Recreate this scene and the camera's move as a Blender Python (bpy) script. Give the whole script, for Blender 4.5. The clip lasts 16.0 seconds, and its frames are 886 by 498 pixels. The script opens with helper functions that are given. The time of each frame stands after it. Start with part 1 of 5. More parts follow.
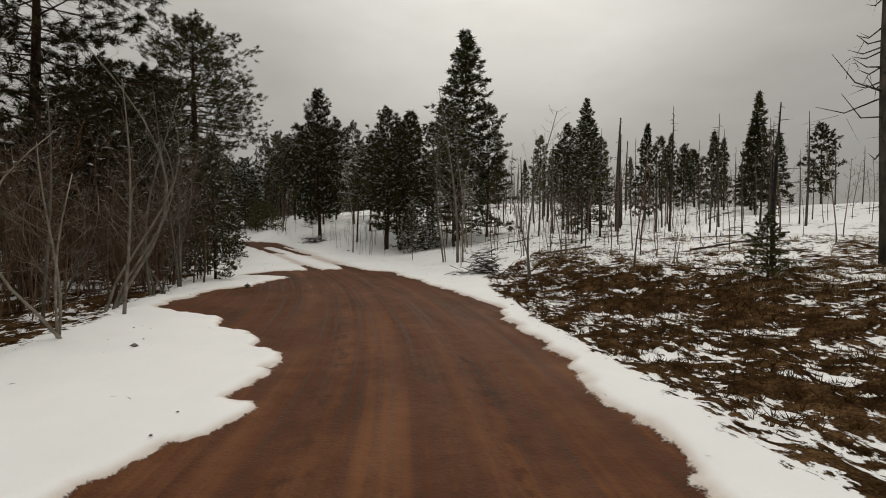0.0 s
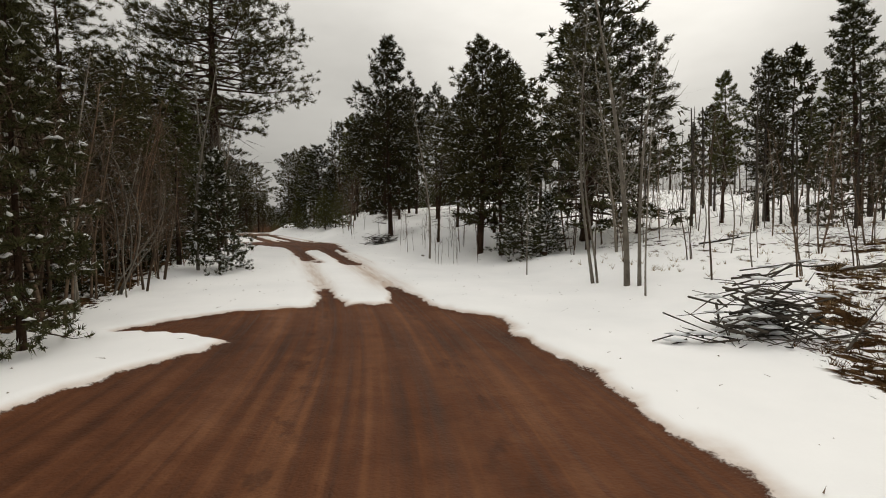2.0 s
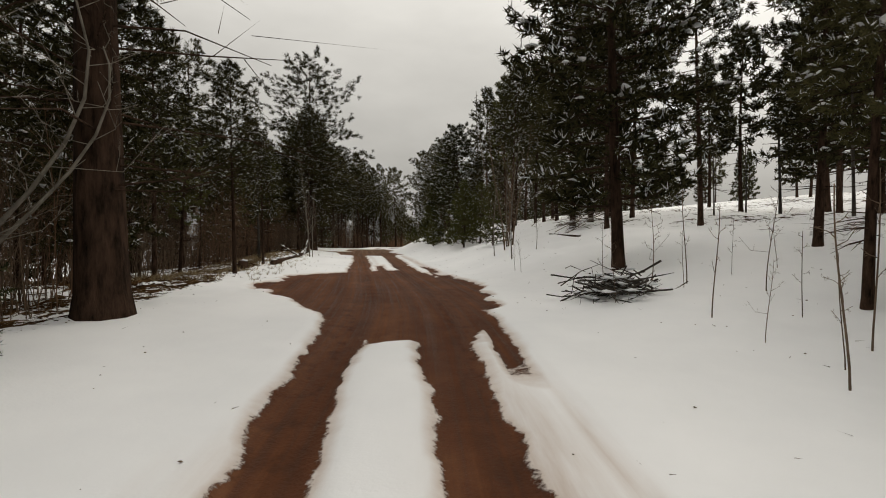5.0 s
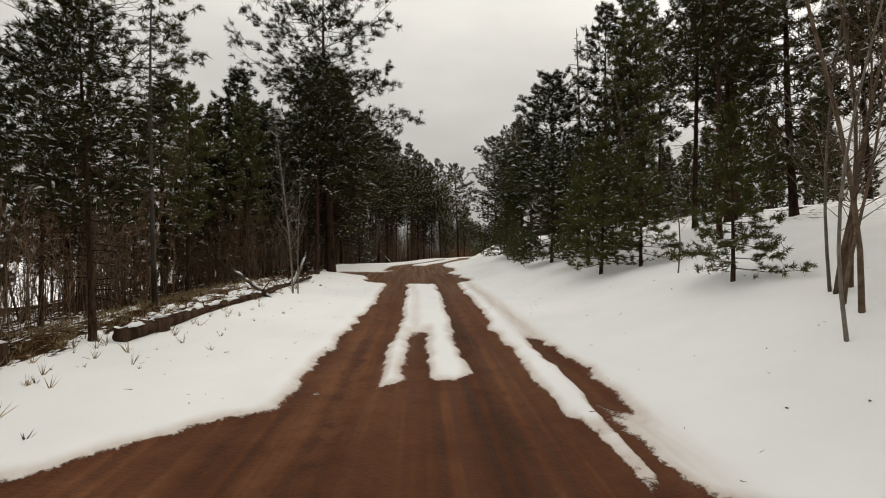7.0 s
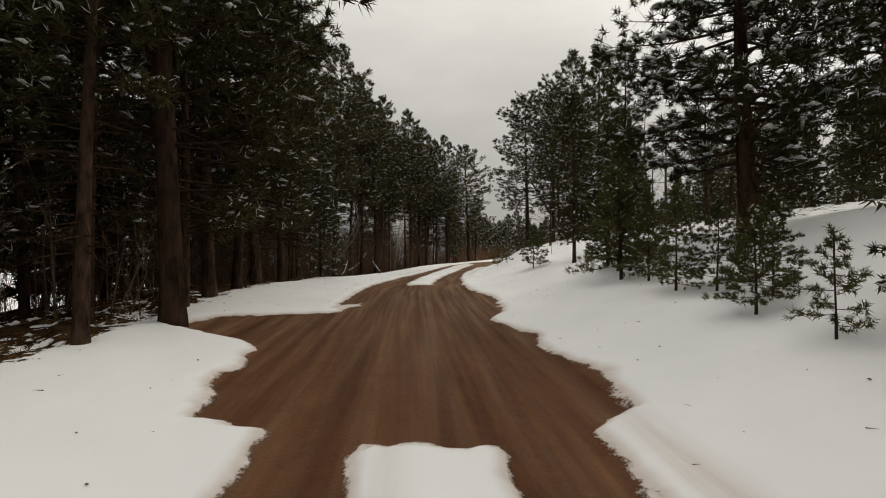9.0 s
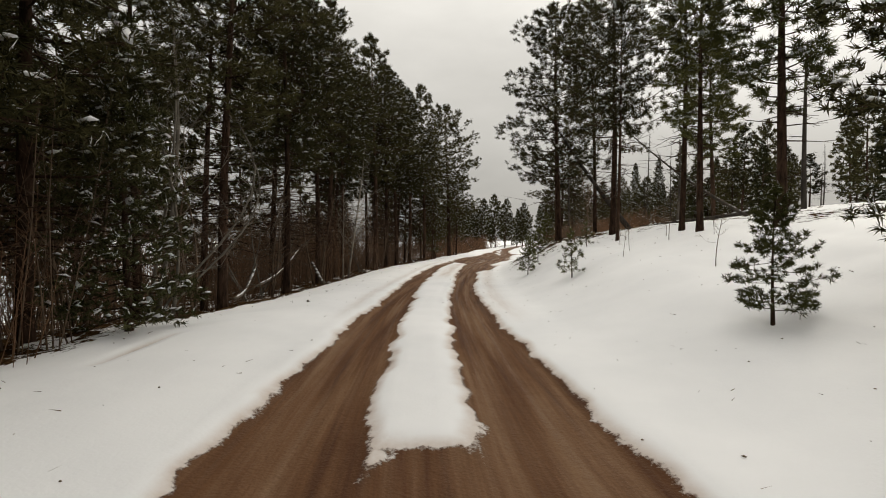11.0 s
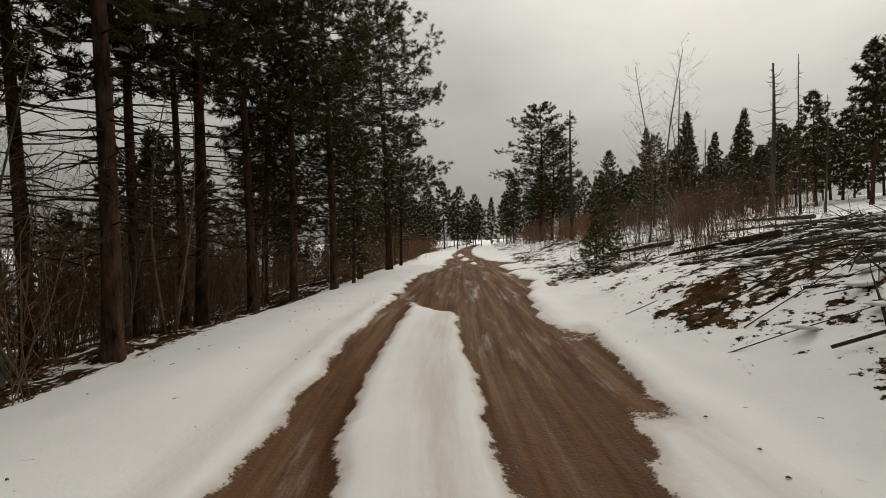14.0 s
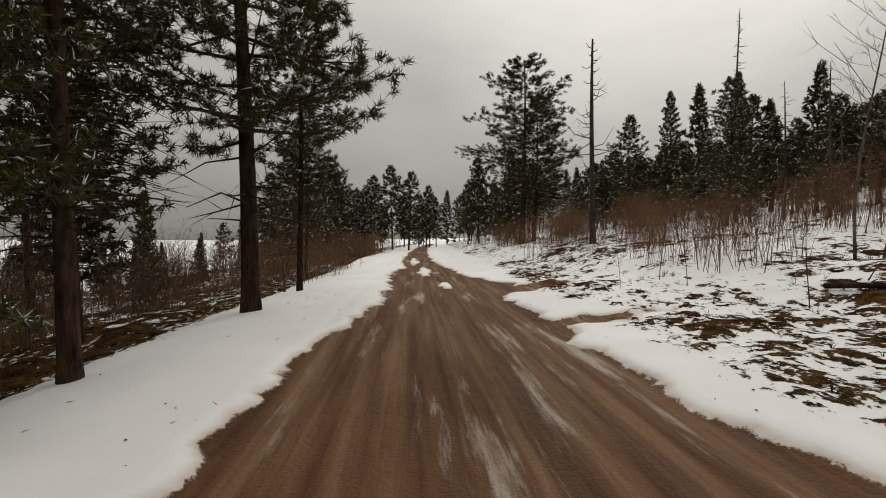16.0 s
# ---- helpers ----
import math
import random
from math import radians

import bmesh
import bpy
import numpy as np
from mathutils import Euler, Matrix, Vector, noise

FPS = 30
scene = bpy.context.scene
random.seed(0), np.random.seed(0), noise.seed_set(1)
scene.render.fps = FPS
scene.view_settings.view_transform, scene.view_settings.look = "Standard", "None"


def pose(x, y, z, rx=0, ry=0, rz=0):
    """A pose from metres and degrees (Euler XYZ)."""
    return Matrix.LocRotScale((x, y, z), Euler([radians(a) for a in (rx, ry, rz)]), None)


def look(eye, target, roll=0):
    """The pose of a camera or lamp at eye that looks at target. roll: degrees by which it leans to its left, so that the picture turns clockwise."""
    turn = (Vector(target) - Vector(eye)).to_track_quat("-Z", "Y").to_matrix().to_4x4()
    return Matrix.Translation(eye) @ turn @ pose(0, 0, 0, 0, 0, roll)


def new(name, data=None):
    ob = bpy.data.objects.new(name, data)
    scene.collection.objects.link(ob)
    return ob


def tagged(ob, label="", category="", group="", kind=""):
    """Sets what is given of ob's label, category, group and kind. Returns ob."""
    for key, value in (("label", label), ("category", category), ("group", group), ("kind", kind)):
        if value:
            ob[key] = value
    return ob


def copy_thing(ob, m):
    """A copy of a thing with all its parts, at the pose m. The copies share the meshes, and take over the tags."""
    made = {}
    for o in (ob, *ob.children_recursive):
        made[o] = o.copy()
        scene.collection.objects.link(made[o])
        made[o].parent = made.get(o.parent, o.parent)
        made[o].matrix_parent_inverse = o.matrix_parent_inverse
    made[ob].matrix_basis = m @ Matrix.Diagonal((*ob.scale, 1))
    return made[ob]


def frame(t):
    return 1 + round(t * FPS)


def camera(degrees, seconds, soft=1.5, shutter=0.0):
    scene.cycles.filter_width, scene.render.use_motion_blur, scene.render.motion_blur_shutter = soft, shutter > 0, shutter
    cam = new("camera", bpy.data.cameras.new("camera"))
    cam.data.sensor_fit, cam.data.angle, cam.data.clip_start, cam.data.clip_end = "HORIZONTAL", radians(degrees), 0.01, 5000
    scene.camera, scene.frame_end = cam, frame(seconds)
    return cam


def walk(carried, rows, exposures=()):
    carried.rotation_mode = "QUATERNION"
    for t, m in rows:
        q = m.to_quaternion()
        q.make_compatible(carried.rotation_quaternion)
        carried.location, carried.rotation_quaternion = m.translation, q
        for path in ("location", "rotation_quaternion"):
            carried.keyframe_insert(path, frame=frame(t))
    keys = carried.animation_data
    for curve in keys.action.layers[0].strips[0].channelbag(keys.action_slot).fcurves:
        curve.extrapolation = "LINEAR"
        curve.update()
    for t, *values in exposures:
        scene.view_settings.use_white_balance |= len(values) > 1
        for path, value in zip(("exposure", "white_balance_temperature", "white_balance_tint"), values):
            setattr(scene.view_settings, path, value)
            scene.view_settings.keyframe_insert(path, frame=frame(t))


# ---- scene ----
cam = camera(85.04, 16.0, soft=1.0, shutter=0.0)
PATH = [
    # seconds, x, y, z, yaw, pitch, roll
    (0.0, 0.000, -0.000, 1.470, -0.00, -1.62, -0.42),
    (0.5, -0.137, 2.803, 1.434, 2.44, -1.57, -0.54),
    (1.0, -0.400, 5.534, 1.396, 5.16, -1.65, -0.65),
    (1.5, -0.803, 8.166, 1.393, 7.74, -1.62, -0.29),
    (2.0, -1.334, 10.731, 1.400, 10.85, -1.86, -0.04),
    (2.5, -2.054, 13.379, 1.418, 13.77, -1.33, -0.02),
    (3.0, -2.960, 16.036, 1.449, 17.26, -1.15, -0.07),
    (3.5, -4.016, 18.592, 1.494, 21.13, -0.99, 0.36),
    (4.0, -5.228, 21.121, 1.541, 23.93, -0.59, 0.10),
    (4.2, -5.779, 22.150, 1.566, 24.76, -0.77, 0.06),
    (6.3, -12.208, 33.115, 2.132, 32.93, 0.60, -0.04),
    (6.5, -12.968, 34.138, 2.164, 33.71, 0.41, 0.20),
    (7.0, -14.978, 36.792, 2.220, 35.26, 0.33, 0.27),
    (7.5, -17.048, 39.449, 2.238, 35.61, 0.67, -0.02),
    (8.0, -19.136, 42.133, 2.299, 35.58, 0.69, 0.09),
    (8.5, -21.163, 44.749, 2.351, 35.67, 0.64, -0.15),
    (9.0, -23.141, 47.221, 2.444, 35.39, 0.42, -0.02),
    (9.2, -23.931, 48.192, 2.482, 35.09, 0.42, -0.11),
    (11.3, -32.150, 58.316, 2.837, 30.63, -1.20, -0.47),
    (11.5, -32.856, 59.373, 2.836, 30.48, -1.24, -0.52),
    (12.0, -34.625, 62.073, 2.808, 29.53, -1.30, -0.49),
    (12.5, -36.398, 64.879, 2.782, 28.40, -1.27, -0.17),
    (13.0, -38.102, 67.753, 2.744, 26.86, -1.26, 0.11),
    (13.5, -39.748, 70.790, 2.742, 25.12, -0.94, 0.34),
    (14.0, -41.249, 73.762, 2.757, 23.25, -1.00, 0.76),
    (14.5, -42.665, 76.727, 2.805, 21.07, -1.00, 0.64),
    (15.0, -43.982, 79.812, 2.851, 18.91, -0.93, 0.61),
    (15.5, -45.133, 82.799, 2.849, 18.05, -1.09, 0.50),
    (16.0, -46.327, 85.926, 2.823, 17.20, -1.20, -0.31),
]
walk(cam, [(t, pose(x, y, z, 90 + p, r, w)) for t, x, y, z, w, p, r in PATH],
     [(0, -0.38, 7380, 8), (2.5, 0.06, 7380, 8), (4, 0.0, 7380, 8), (7, 0.19, 7380, 8), (9, 0.02, 7380, 8), (11.5, 0.24, 7380, 8), (13.5, -0.2, 7380, 8), (14, -0.22, 7380, 8), (16, -0.26, 7380, 8)])

# ---- world, sun, exposure ----
SUN_AZ, SUN_EL = -8.0, 34.0          # degrees: turn from +y, height


def node(nt, kind, **vals):
    n = nt.nodes.new(kind)
    for k, v in vals.items():
        n.inputs[k].default_value = v
    return n


world = bpy.data.worlds.new("overcast_sky")
scene.world = world
world.use_nodes = True
wt = world.node_tree
wt.nodes.clear()
sky = wt.nodes.new("ShaderNodeTexSky")
sky.sky_type, sky.sun_disc = "NISHITA", False
sky.sun_elevation, sky.sun_rotation = radians(SUN_EL), radians(-SUN_AZ)
grey = node(wt, "ShaderNodeHueSaturation", Saturation=0.12, Value=0.10)
coord = wt.nodes.new("ShaderNodeTexCoord")
sep = wt.nodes.new("ShaderNodeSeparateXYZ")
cloud = node(wt, "ShaderNodeTexNoise", Scale=2.2, Detail=5.0, Roughness=0.55)
stretch = wt.nodes.new("ShaderNodeMapping")
stretch.inputs["Scale"].default_value = (1, 1, 2.6)
lift = wt.nodes.new("ShaderNodeMapRange")
for k, v in (("From Min", 0.0), ("From Max", 1.0), ("To Min", 0.25), ("To Max", 1.32)):
    lift.inputs[k].default_value = v
mottle = wt.nodes.new("ShaderNodeMapRange")
for k, v in (("From Min", 0.3), ("From Max", 0.7), ("To Min", 0.86), ("To Max", 1.12)):
    mottle.inputs[k].default_value = v
# the veiled sun brightens the cloud round it
dotp = wt.nodes.new("ShaderNodeVectorMath")
dotp.operation = "DOT_PRODUCT"
dotp.inputs[1].default_value = (math.sin(radians(-SUN_AZ)) * math.cos(radians(SUN_EL)),
                                math.cos(radians(SUN_AZ)) * math.cos(radians(SUN_EL)), math.sin(radians(SUN_EL)))
halo = wt.nodes.new("ShaderNodeMapRange")
halo.interpolation_type = "SMOOTHSTEP"
for k, v in (("From Min", 0.86), ("From Max", 1.0), ("To Min", 1.0), ("To Max", 1.38)):
    halo.inputs[k].default_value = v
m1 = wt.nodes.new("ShaderNodeMath")
m1.operation = "MULTIPLY"
m2 = wt.nodes.new("ShaderNodeMath")
m2.operation = "MULTIPLY"
tone = wt.nodes.new("ShaderNodeCombineColor")
cool, warm = wt.nodes.new("ShaderNodeMath"), wt.nodes.new("ShaderNodeMath")
cool.operation = warm.operation = "MULTIPLY"
cool.inputs[1].default_value, warm.inputs[1].default_value = 1.05, 0.975
mixs = wt.nodes.new("ShaderNodeMixRGB")
mixs.inputs["Fac"].default_value = 0.92
bg = node(wt, "ShaderNodeBackground", Strength=1.0)
wo = wt.nodes.new("ShaderNodeOutputWorld")
for a, b in ((sky.outputs[0], grey.inputs["Color"]), (coord.outputs["Generated"], sep.inputs[0]),
             (coord.outputs["Generated"], stretch.inputs["Vector"]), (stretch.outputs[0], cloud.inputs["Vector"]),
             (sep.outputs["Z"], lift.inputs["Value"]), (cloud.outputs["Fac"], mottle.inputs["Value"]),
             (coord.outputs["Generated"], dotp.inputs[0]), (dotp.outputs["Value"], halo.inputs["Value"]),
             (lift.outputs[0], m1.inputs[0]), (mottle.outputs[0], m1.inputs[1]),
             (m1.outputs[0], m2.inputs[0]), (halo.outputs[0], m2.inputs[1]),
             (m2.outputs[0], cool.inputs[0]), (cool.outputs[0], tone.inputs[2]),
             (m2.outputs[0], warm.inputs[0]), (warm.outputs[0], tone.inputs[0]), (m2.outputs[0], tone.inputs[1]),
             (grey.outputs[0], mixs.inputs["Color1"]), (tone.outputs[0], mixs.inputs["Color2"]),
             (mixs.outputs[0], bg.inputs["Color"]), (bg.outputs[0], wo.inputs["Surface"])):
    wt.links.new(a, b)

sun_data = bpy.data.lights.new("sun", "SUN")
sun_data.energy, sun_data.angle, sun_data.color = 0.7, radians(25), (1.0, 0.96, 0.9)
sun = new("sun", sun_data)
sun.matrix_world = look((0, 0, 60), (60 * math.sin(radians(SUN_AZ)), -60 * math.cos(radians(SUN_AZ)), 60 - 60 * math.tan(radians(SUN_EL))))


# ---- materials ----
def mat(name, rough=0.8):
    m = bpy.data.materials.new(name)
    m.use_nodes = True
    nt = m.node_tree
    b = nt.nodes["Principled BSDF"]
    b.inputs["Roughness"].default_value = rough
    return m, nt, b


def ramp(nt, src, stops):
    r = nt.nodes.new("ShaderNodeValToRGB")
    el = r.color_ramp.elements
    while len(el) < len(stops):
        el.new(0.5)
    for e, (p, c) in zip(el, stops):
        e.position, e.color = p, (*c, 1)
    nt.links.new(src, r.inputs["Fac"])
    return r.outputs["Color"]


def noise_tex(nt, scale, detail=4.0, rough=0.55, vec=None):
    n = node(nt, "ShaderNodeTexNoise", Scale=scale, Detail=detail, Roughness=rough)
    if vec is not None:
        nt.links.new(vec, n.inputs["Vector"])
    return n.outputs["Fac"]


def bump(nt, b, height, strength=0.5, dist=0.02):
    n = node(nt, "ShaderNodeBump", Strength=strength, Distance=dist)
    nt.links.new(height, n.inputs["Height"])
    nt.links.new(n.outputs["Normal"], b.inputs["Normal"])


def mixc(nt, fac, c1, c2, kind="MIX"):
    m = nt.nodes.new("ShaderNodeMixRGB")
    m.blend_type = kind
    for s, k in ((fac, "Fac"), (c1, "Color1"), (c2, "Color2")):
        if hasattr(s, "is_linked"):
            nt.links.new(s, m.inputs[k])
        else:
            m.inputs[k].default_value = s if k == "Fac" else (*s, 1)
    return m.outputs["Color"]


def maths(nt, op, a, b=None, clamp=False):
    m = nt.nodes.new("ShaderNodeMath")
    m.operation, m.use_clamp = op, clamp
    for i, s in enumerate((a, b)):
        if s is None:
            continue
        if hasattr(s, "is_linked"):
            nt.links.new(s, m.inputs[i])
        else:
            m.inputs[i].default_value = s
    return m.outputs[0]


def plain(name, c1, c2, scale, rough=0.85, rand=0.25, bump_scale=None, bump_dist=0.01, stretch_z=1.0):
    """Two-tone mottled material, varied from object to object."""
    m, nt, b = mat(name, rough)
    co = nt.nodes.new("ShaderNodeTexCoord")
    mp = nt.nodes.new("ShaderNodeMapping")
    mp.inputs["Scale"].default_value = (1, 1, stretch_z)
    nt.links.new(co.outputs["Object"], mp.inputs["Vector"])
    f = noise_tex(nt, scale, 5, 0.65, mp.outputs[0])
    col = ramp(nt, f, [(0.3, c1), (0.7, c2)])
    oi = nt.nodes.new("ShaderNodeObjectInfo")
    v = nt.nodes.new("ShaderNodeMapRange")
    v.inputs["To Min"].default_value, v.inputs["To Max"].default_value = 1 - rand, 1 + rand
    nt.links.new(oi.outputs["Random"], v.inputs["Value"])
    hs = nt.nodes.new("ShaderNodeHueSaturation")
    nt.links.new(col, hs.inputs["Color"])
    nt.links.new(v.outputs[0], hs.inputs["Value"])
    nt.links.new(hs.outputs[0], b.inputs["Base Color"])
    b.inputs["Specular IOR Level"].default_value = 0.03
    if bump_scale:
        bump(nt, b, noise_tex(nt, bump_scale, 4, 0.6, mp.outputs[0]), 0.8, bump_dist)
    return m


def leafy(name, c1, c2):
    """Needles: tone from tuft to tuft and from tree to tree."""
    m, nt, b = mat(name, 0.75)
    geo = nt.nodes.new("ShaderNodeNewGeometry")
    oi = nt.nodes.new("ShaderNodeObjectInfo")
    a = maths(nt, "ADD", maths(nt, "MULTIPLY", geo.outputs["Random Per Island"], 0.6),
              maths(nt, "MULTIPLY", oi.outputs["Random"], 0.4))
    nt.links.new(ramp(nt, a, [(0.15, c1), (0.85, c2)]), b.inputs["Base Color"])
    b.inputs["Specular IOR Level"].default_value = 0.03
    return m


BARK_PINE = plain("pine_bark", (0.008, 0.006, 0.004), (0.085, 0.050, 0.034), 9, 0.95, 0.3, 26, 0.03, 0.25)
BARK_ASPEN = plain("aspen_bark", (0.09, 0.077, 0.062), (0.27, 0.24, 0.20), 5, 0.85, 0.3, 22, 0.006, 0.6)
BARK_TWIG = plain("twig_bark", (0.055, 0.038, 0.027), (0.17, 0.120, 0.083), 6, 0.9, 0.4)
BARK_RED = plain("willow_bark", (0.10, 0.055, 0.033), (0.25, 0.145, 0.088), 6, 0.9, 0.3)
BARK_BROWN = plain("brush_bark", (0.080, 0.050, 0.033), (0.22, 0.140, 0.092), 6, 0.9, 0.35)
BARK_DEAD = plain("charred_wood", (0.022, 0.020, 0.018), (0.10, 0.085, 0.07), 5, 0.95, 0.4, 18, 0.01, 0.3)
WOOD_GREY = plain("weathered_wood", (0.06, 0.048, 0.038), (0.19, 0.155, 0.12), 6, 0.9, 0.3, 20, 0.008, 0.4)
STRAW = plain("straw_grass", (0.22, 0.155, 0.085), (0.48, 0.37, 0.22), 5, 0.9, 0.3)
GRASS = plain("dry_grass", (0.026, 0.012, 0.005), (0.125, 0.068, 0.024), 5, 0.9, 0.3)
NEEDLES = leafy("pine_needles", (0.014, 0.0135, 0.006), (0.100, 0.090, 0.039))
NEEDLES_FIR = leafy("fir_needles", (0.016, 0.017, 0.008), (0.080, 0.078, 0.034))
NEEDLES_YOUNG = leafy("young_pine_needles", (0.044, 0.047, 0.017), (0.125, 0.122, 0.044))
STONE = plain("stone", (0.10, 0.085, 0.075), (0.24, 0.2, 0.17), 8, 0.9, 0.3, 20, 0.01)

m, nt, b = mat("settled_snow", 0.62)
co = nt.nodes.new("ShaderNodeTexCoord")
nt.links.new(ramp(nt, noise_tex(nt, 3.0, 4, 0.6, co.outputs["Object"]), [(0.3, (0.72, 0.74, 0.76)), (0.7, (0.86, 0.87, 0.88))]), b.inputs["Base Color"])
bump(nt, b, noise_tex(nt, 30, 3, 0.6, co.outputs["Object"]), 0.4, 0.01)
SNOW = m


def ground_material():
    """Snow, red dirt road, grass and litter, chosen by the masks that the ground carries."""
    m, nt, b = mat("ground", 0.85)
    pos = nt.nodes.new("ShaderNodeNewGeometry").outputs["Position"]

    def attr(n):
        a = nt.nodes.new("ShaderNodeAttribute")
        a.attribute_name = n
        return a.outputs["Fac"]
    bare, thaw, hump, wet, slushy, smear = (attr(n) for n in ("bare", "thaw", "hump", "wet", "slushy", "smear"))
    uvw = nt.nodes.new("ShaderNodeAttribute")
    uvw.attribute_name = "along"

    def along(sx, sy, scale, detail, rough):
        mp = nt.nodes.new("ShaderNodeMapping")
        mp.inputs["Scale"].default_value = (sx, sy, 1)
        nt.links.new(uvw.outputs["Vector"], mp.inputs["Vector"])
        return noise_tex(nt, scale, detail, rough, mp.outputs[0])

    def step(src, lo, hi, top=1.0):
        mr = nt.nodes.new("ShaderNodeMapRange")
        mr.interpolation_type = "SMOOTHSTEP"
        for k, v in (("From Min", lo), ("From Max", hi), ("To Max", top)):
            mr.inputs[k].default_value = v
        nt.links.new(src, mr.inputs["Value"])
        return mr.outputs[0]
    n_big, n_mid, n_fine = noise_tex(nt, 0.45, 4, 0.6, pos), noise_tex(nt, 3.2, 6, 0.65, pos), noise_tex(nt, 38, 3, 0.6, pos)
    # road dirt: long streaks of wheel tracks along the way, damp patches, grit
    streak = along(0.10, 7.0, 1.6, 5, 0.6)
    band = along(0.025, 2.6, 1.0, 2, 0.5)
    damp = along(0.5, 0.9, 0.9, 4, 0.6)
    tone_d = maths(nt, "ADD", maths(nt, "MULTIPLY", band, 0.5), maths(nt, "MULTIPLY", damp, 0.5))
    dirt = ramp(nt, maths(nt, "ADD", maths(nt, "ADD", maths(nt, "MULTIPLY", streak, 0.32), maths(nt, "MULTIPLY", n_mid, 0.16)), maths(nt, "MULTIPLY", tone_d, 0.52)),
                [(0.40, (0.046, 0.016, 0.007)), (0.50, (0.112, 0.040, 0.017)), (0.60, (0.205, 0.088, 0.042))])
    tread = maths(nt, "MULTIPLY", step(along(1.6, 2.6, 2.2, 4, 0.6), 0.50, 0.64, 0.6), attr("tread"))
    dirt = mixc(nt, tread, dirt, (0.036, 0.014, 0.008))
    slop = along(0.16, 3.2, 1.3, 6, 0.62)
    mud = ramp(nt, slop, [(0.36, (0.080, 0.036, 0.017)), (0.50, (0.160, 0.082, 0.040)), (0.66, (0.27, 0.165, 0.095))])
    dirt = mixc(nt, wet, dirt, mud)
    melt = along(0.22, 2.0, 1.1, 6, 0.66)
    dirt = mixc(nt, maths(nt, "MULTIPLY", step(melt, 0.54, 0.68, 0.75), slushy), dirt, (0.62, 0.56, 0.50))
    dirt = mixc(nt, maths(nt, "MULTIPLY", n_fine, 0.5), dirt, (0.06, 0.025, 0.013), "MIX")
    litter = ramp(nt, maths(nt, "ADD", maths(nt, "MULTIPLY", n_mid, 0.6), maths(nt, "MULTIPLY", n_fine, 0.4)),
                  [(0.38, (0.010, 0.006, 0.003)), (0.5, (0.046, 0.025, 0.012)), (0.63, (0.145, 0.085, 0.040))])
    snow = ramp(nt, n_big, [(0.3, (0.82, 0.825, 0.83)), (0.7, (0.90, 0.90, 0.90))])
    # snow thawed off the humps, in ragged flecks
    flecks = maths(nt, "ADD", maths(nt, "MULTIPLY", maths(nt, "SUBTRACT", along(0.8, 1.25, 2.3, 6, 0.7), 0.5), 1.7),
                   maths(nt, "MULTIPLY", maths(nt, "SUBTRACT", along(0.9, 1.3, 6.5, 5, 0.65), 0.5), 1.6))
    open_ = maths(nt, "ADD", maths(nt, "ADD", thaw, maths(nt, "MULTIPLY", hump, 0.42)), flecks)
    open_ = maths(nt, "MULTIPLY", step(open_, 0.46, 0.54), step(thaw, 0.04, 0.2))
    # rim of the bare road: sharp, crumbled
    edge = maths(nt, "ADD", bare, maths(nt, "MULTIPLY", maths(nt, "SUBTRACT", n_mid, 0.5), 0.75))
    edge = maths(nt, "ADD", edge, maths(nt, "MULTIPLY", maths(nt, "SUBTRACT", n_fine, 0.5), 0.3))
    rim = step(edge, 0.45, 0.56)
    # dirt kicked and pressed into the snow beside the bare strips
    kicked = maths(nt, "MULTIPLY", step(bare, 0.03, 0.5, 0.7), maths(nt, "MULTIPLY", n_mid, 1.5), True)
    kicked = maths(nt, "MAXIMUM", kicked, maths(nt, "MULTIPLY", smear, maths(nt, "ADD", maths(nt, "MULTIPLY", along(0.4, 4.0, 1.6, 5, 0.65), 1.6), -0.15), True))
    dusty = mixc(nt, kicked, snow, (0.40, 0.25, 0.15))
    col = mixc(nt, open_, dusty, litter)
    col = mixc(nt, rim, col, dirt)
    nt.links.new(col, b.inputs["Base Color"])
    rg = nt.nodes.new("ShaderNodeMapRange")
    rg.inputs["From Min"].default_value, rg.inputs["From Max"].default_value = 0.35, 0.7
    rg.inputs["To Min"].default_value, rg.inputs["To Max"].default_value = 0.55, 0.9
    nt.links.new(streak, rg.inputs["Value"])
    nt.links.new(rg.outputs[0], b.inputs["Roughness"])
    nt.links.new(maths(nt, "MULTIPLY", maths(nt, "SUBTRACT", 1.0, open_), 0.09), b.inputs["Specular IOR Level"])
    h = maths(nt, "ADD", maths(nt, "MULTIPLY", n_mid, 0.6), maths(nt, "MULTIPLY", n_fine, 0.25))
    h = maths(nt, "MULTIPLY", h, maths(nt, "ADD", maths(nt, "MULTIPLY", maths(nt, "MAXIMUM", rim, open_), 0.9), 0.16))
    bump(nt, b, h, 0.9, 0.05)
    return m


GROUND = ground_material()

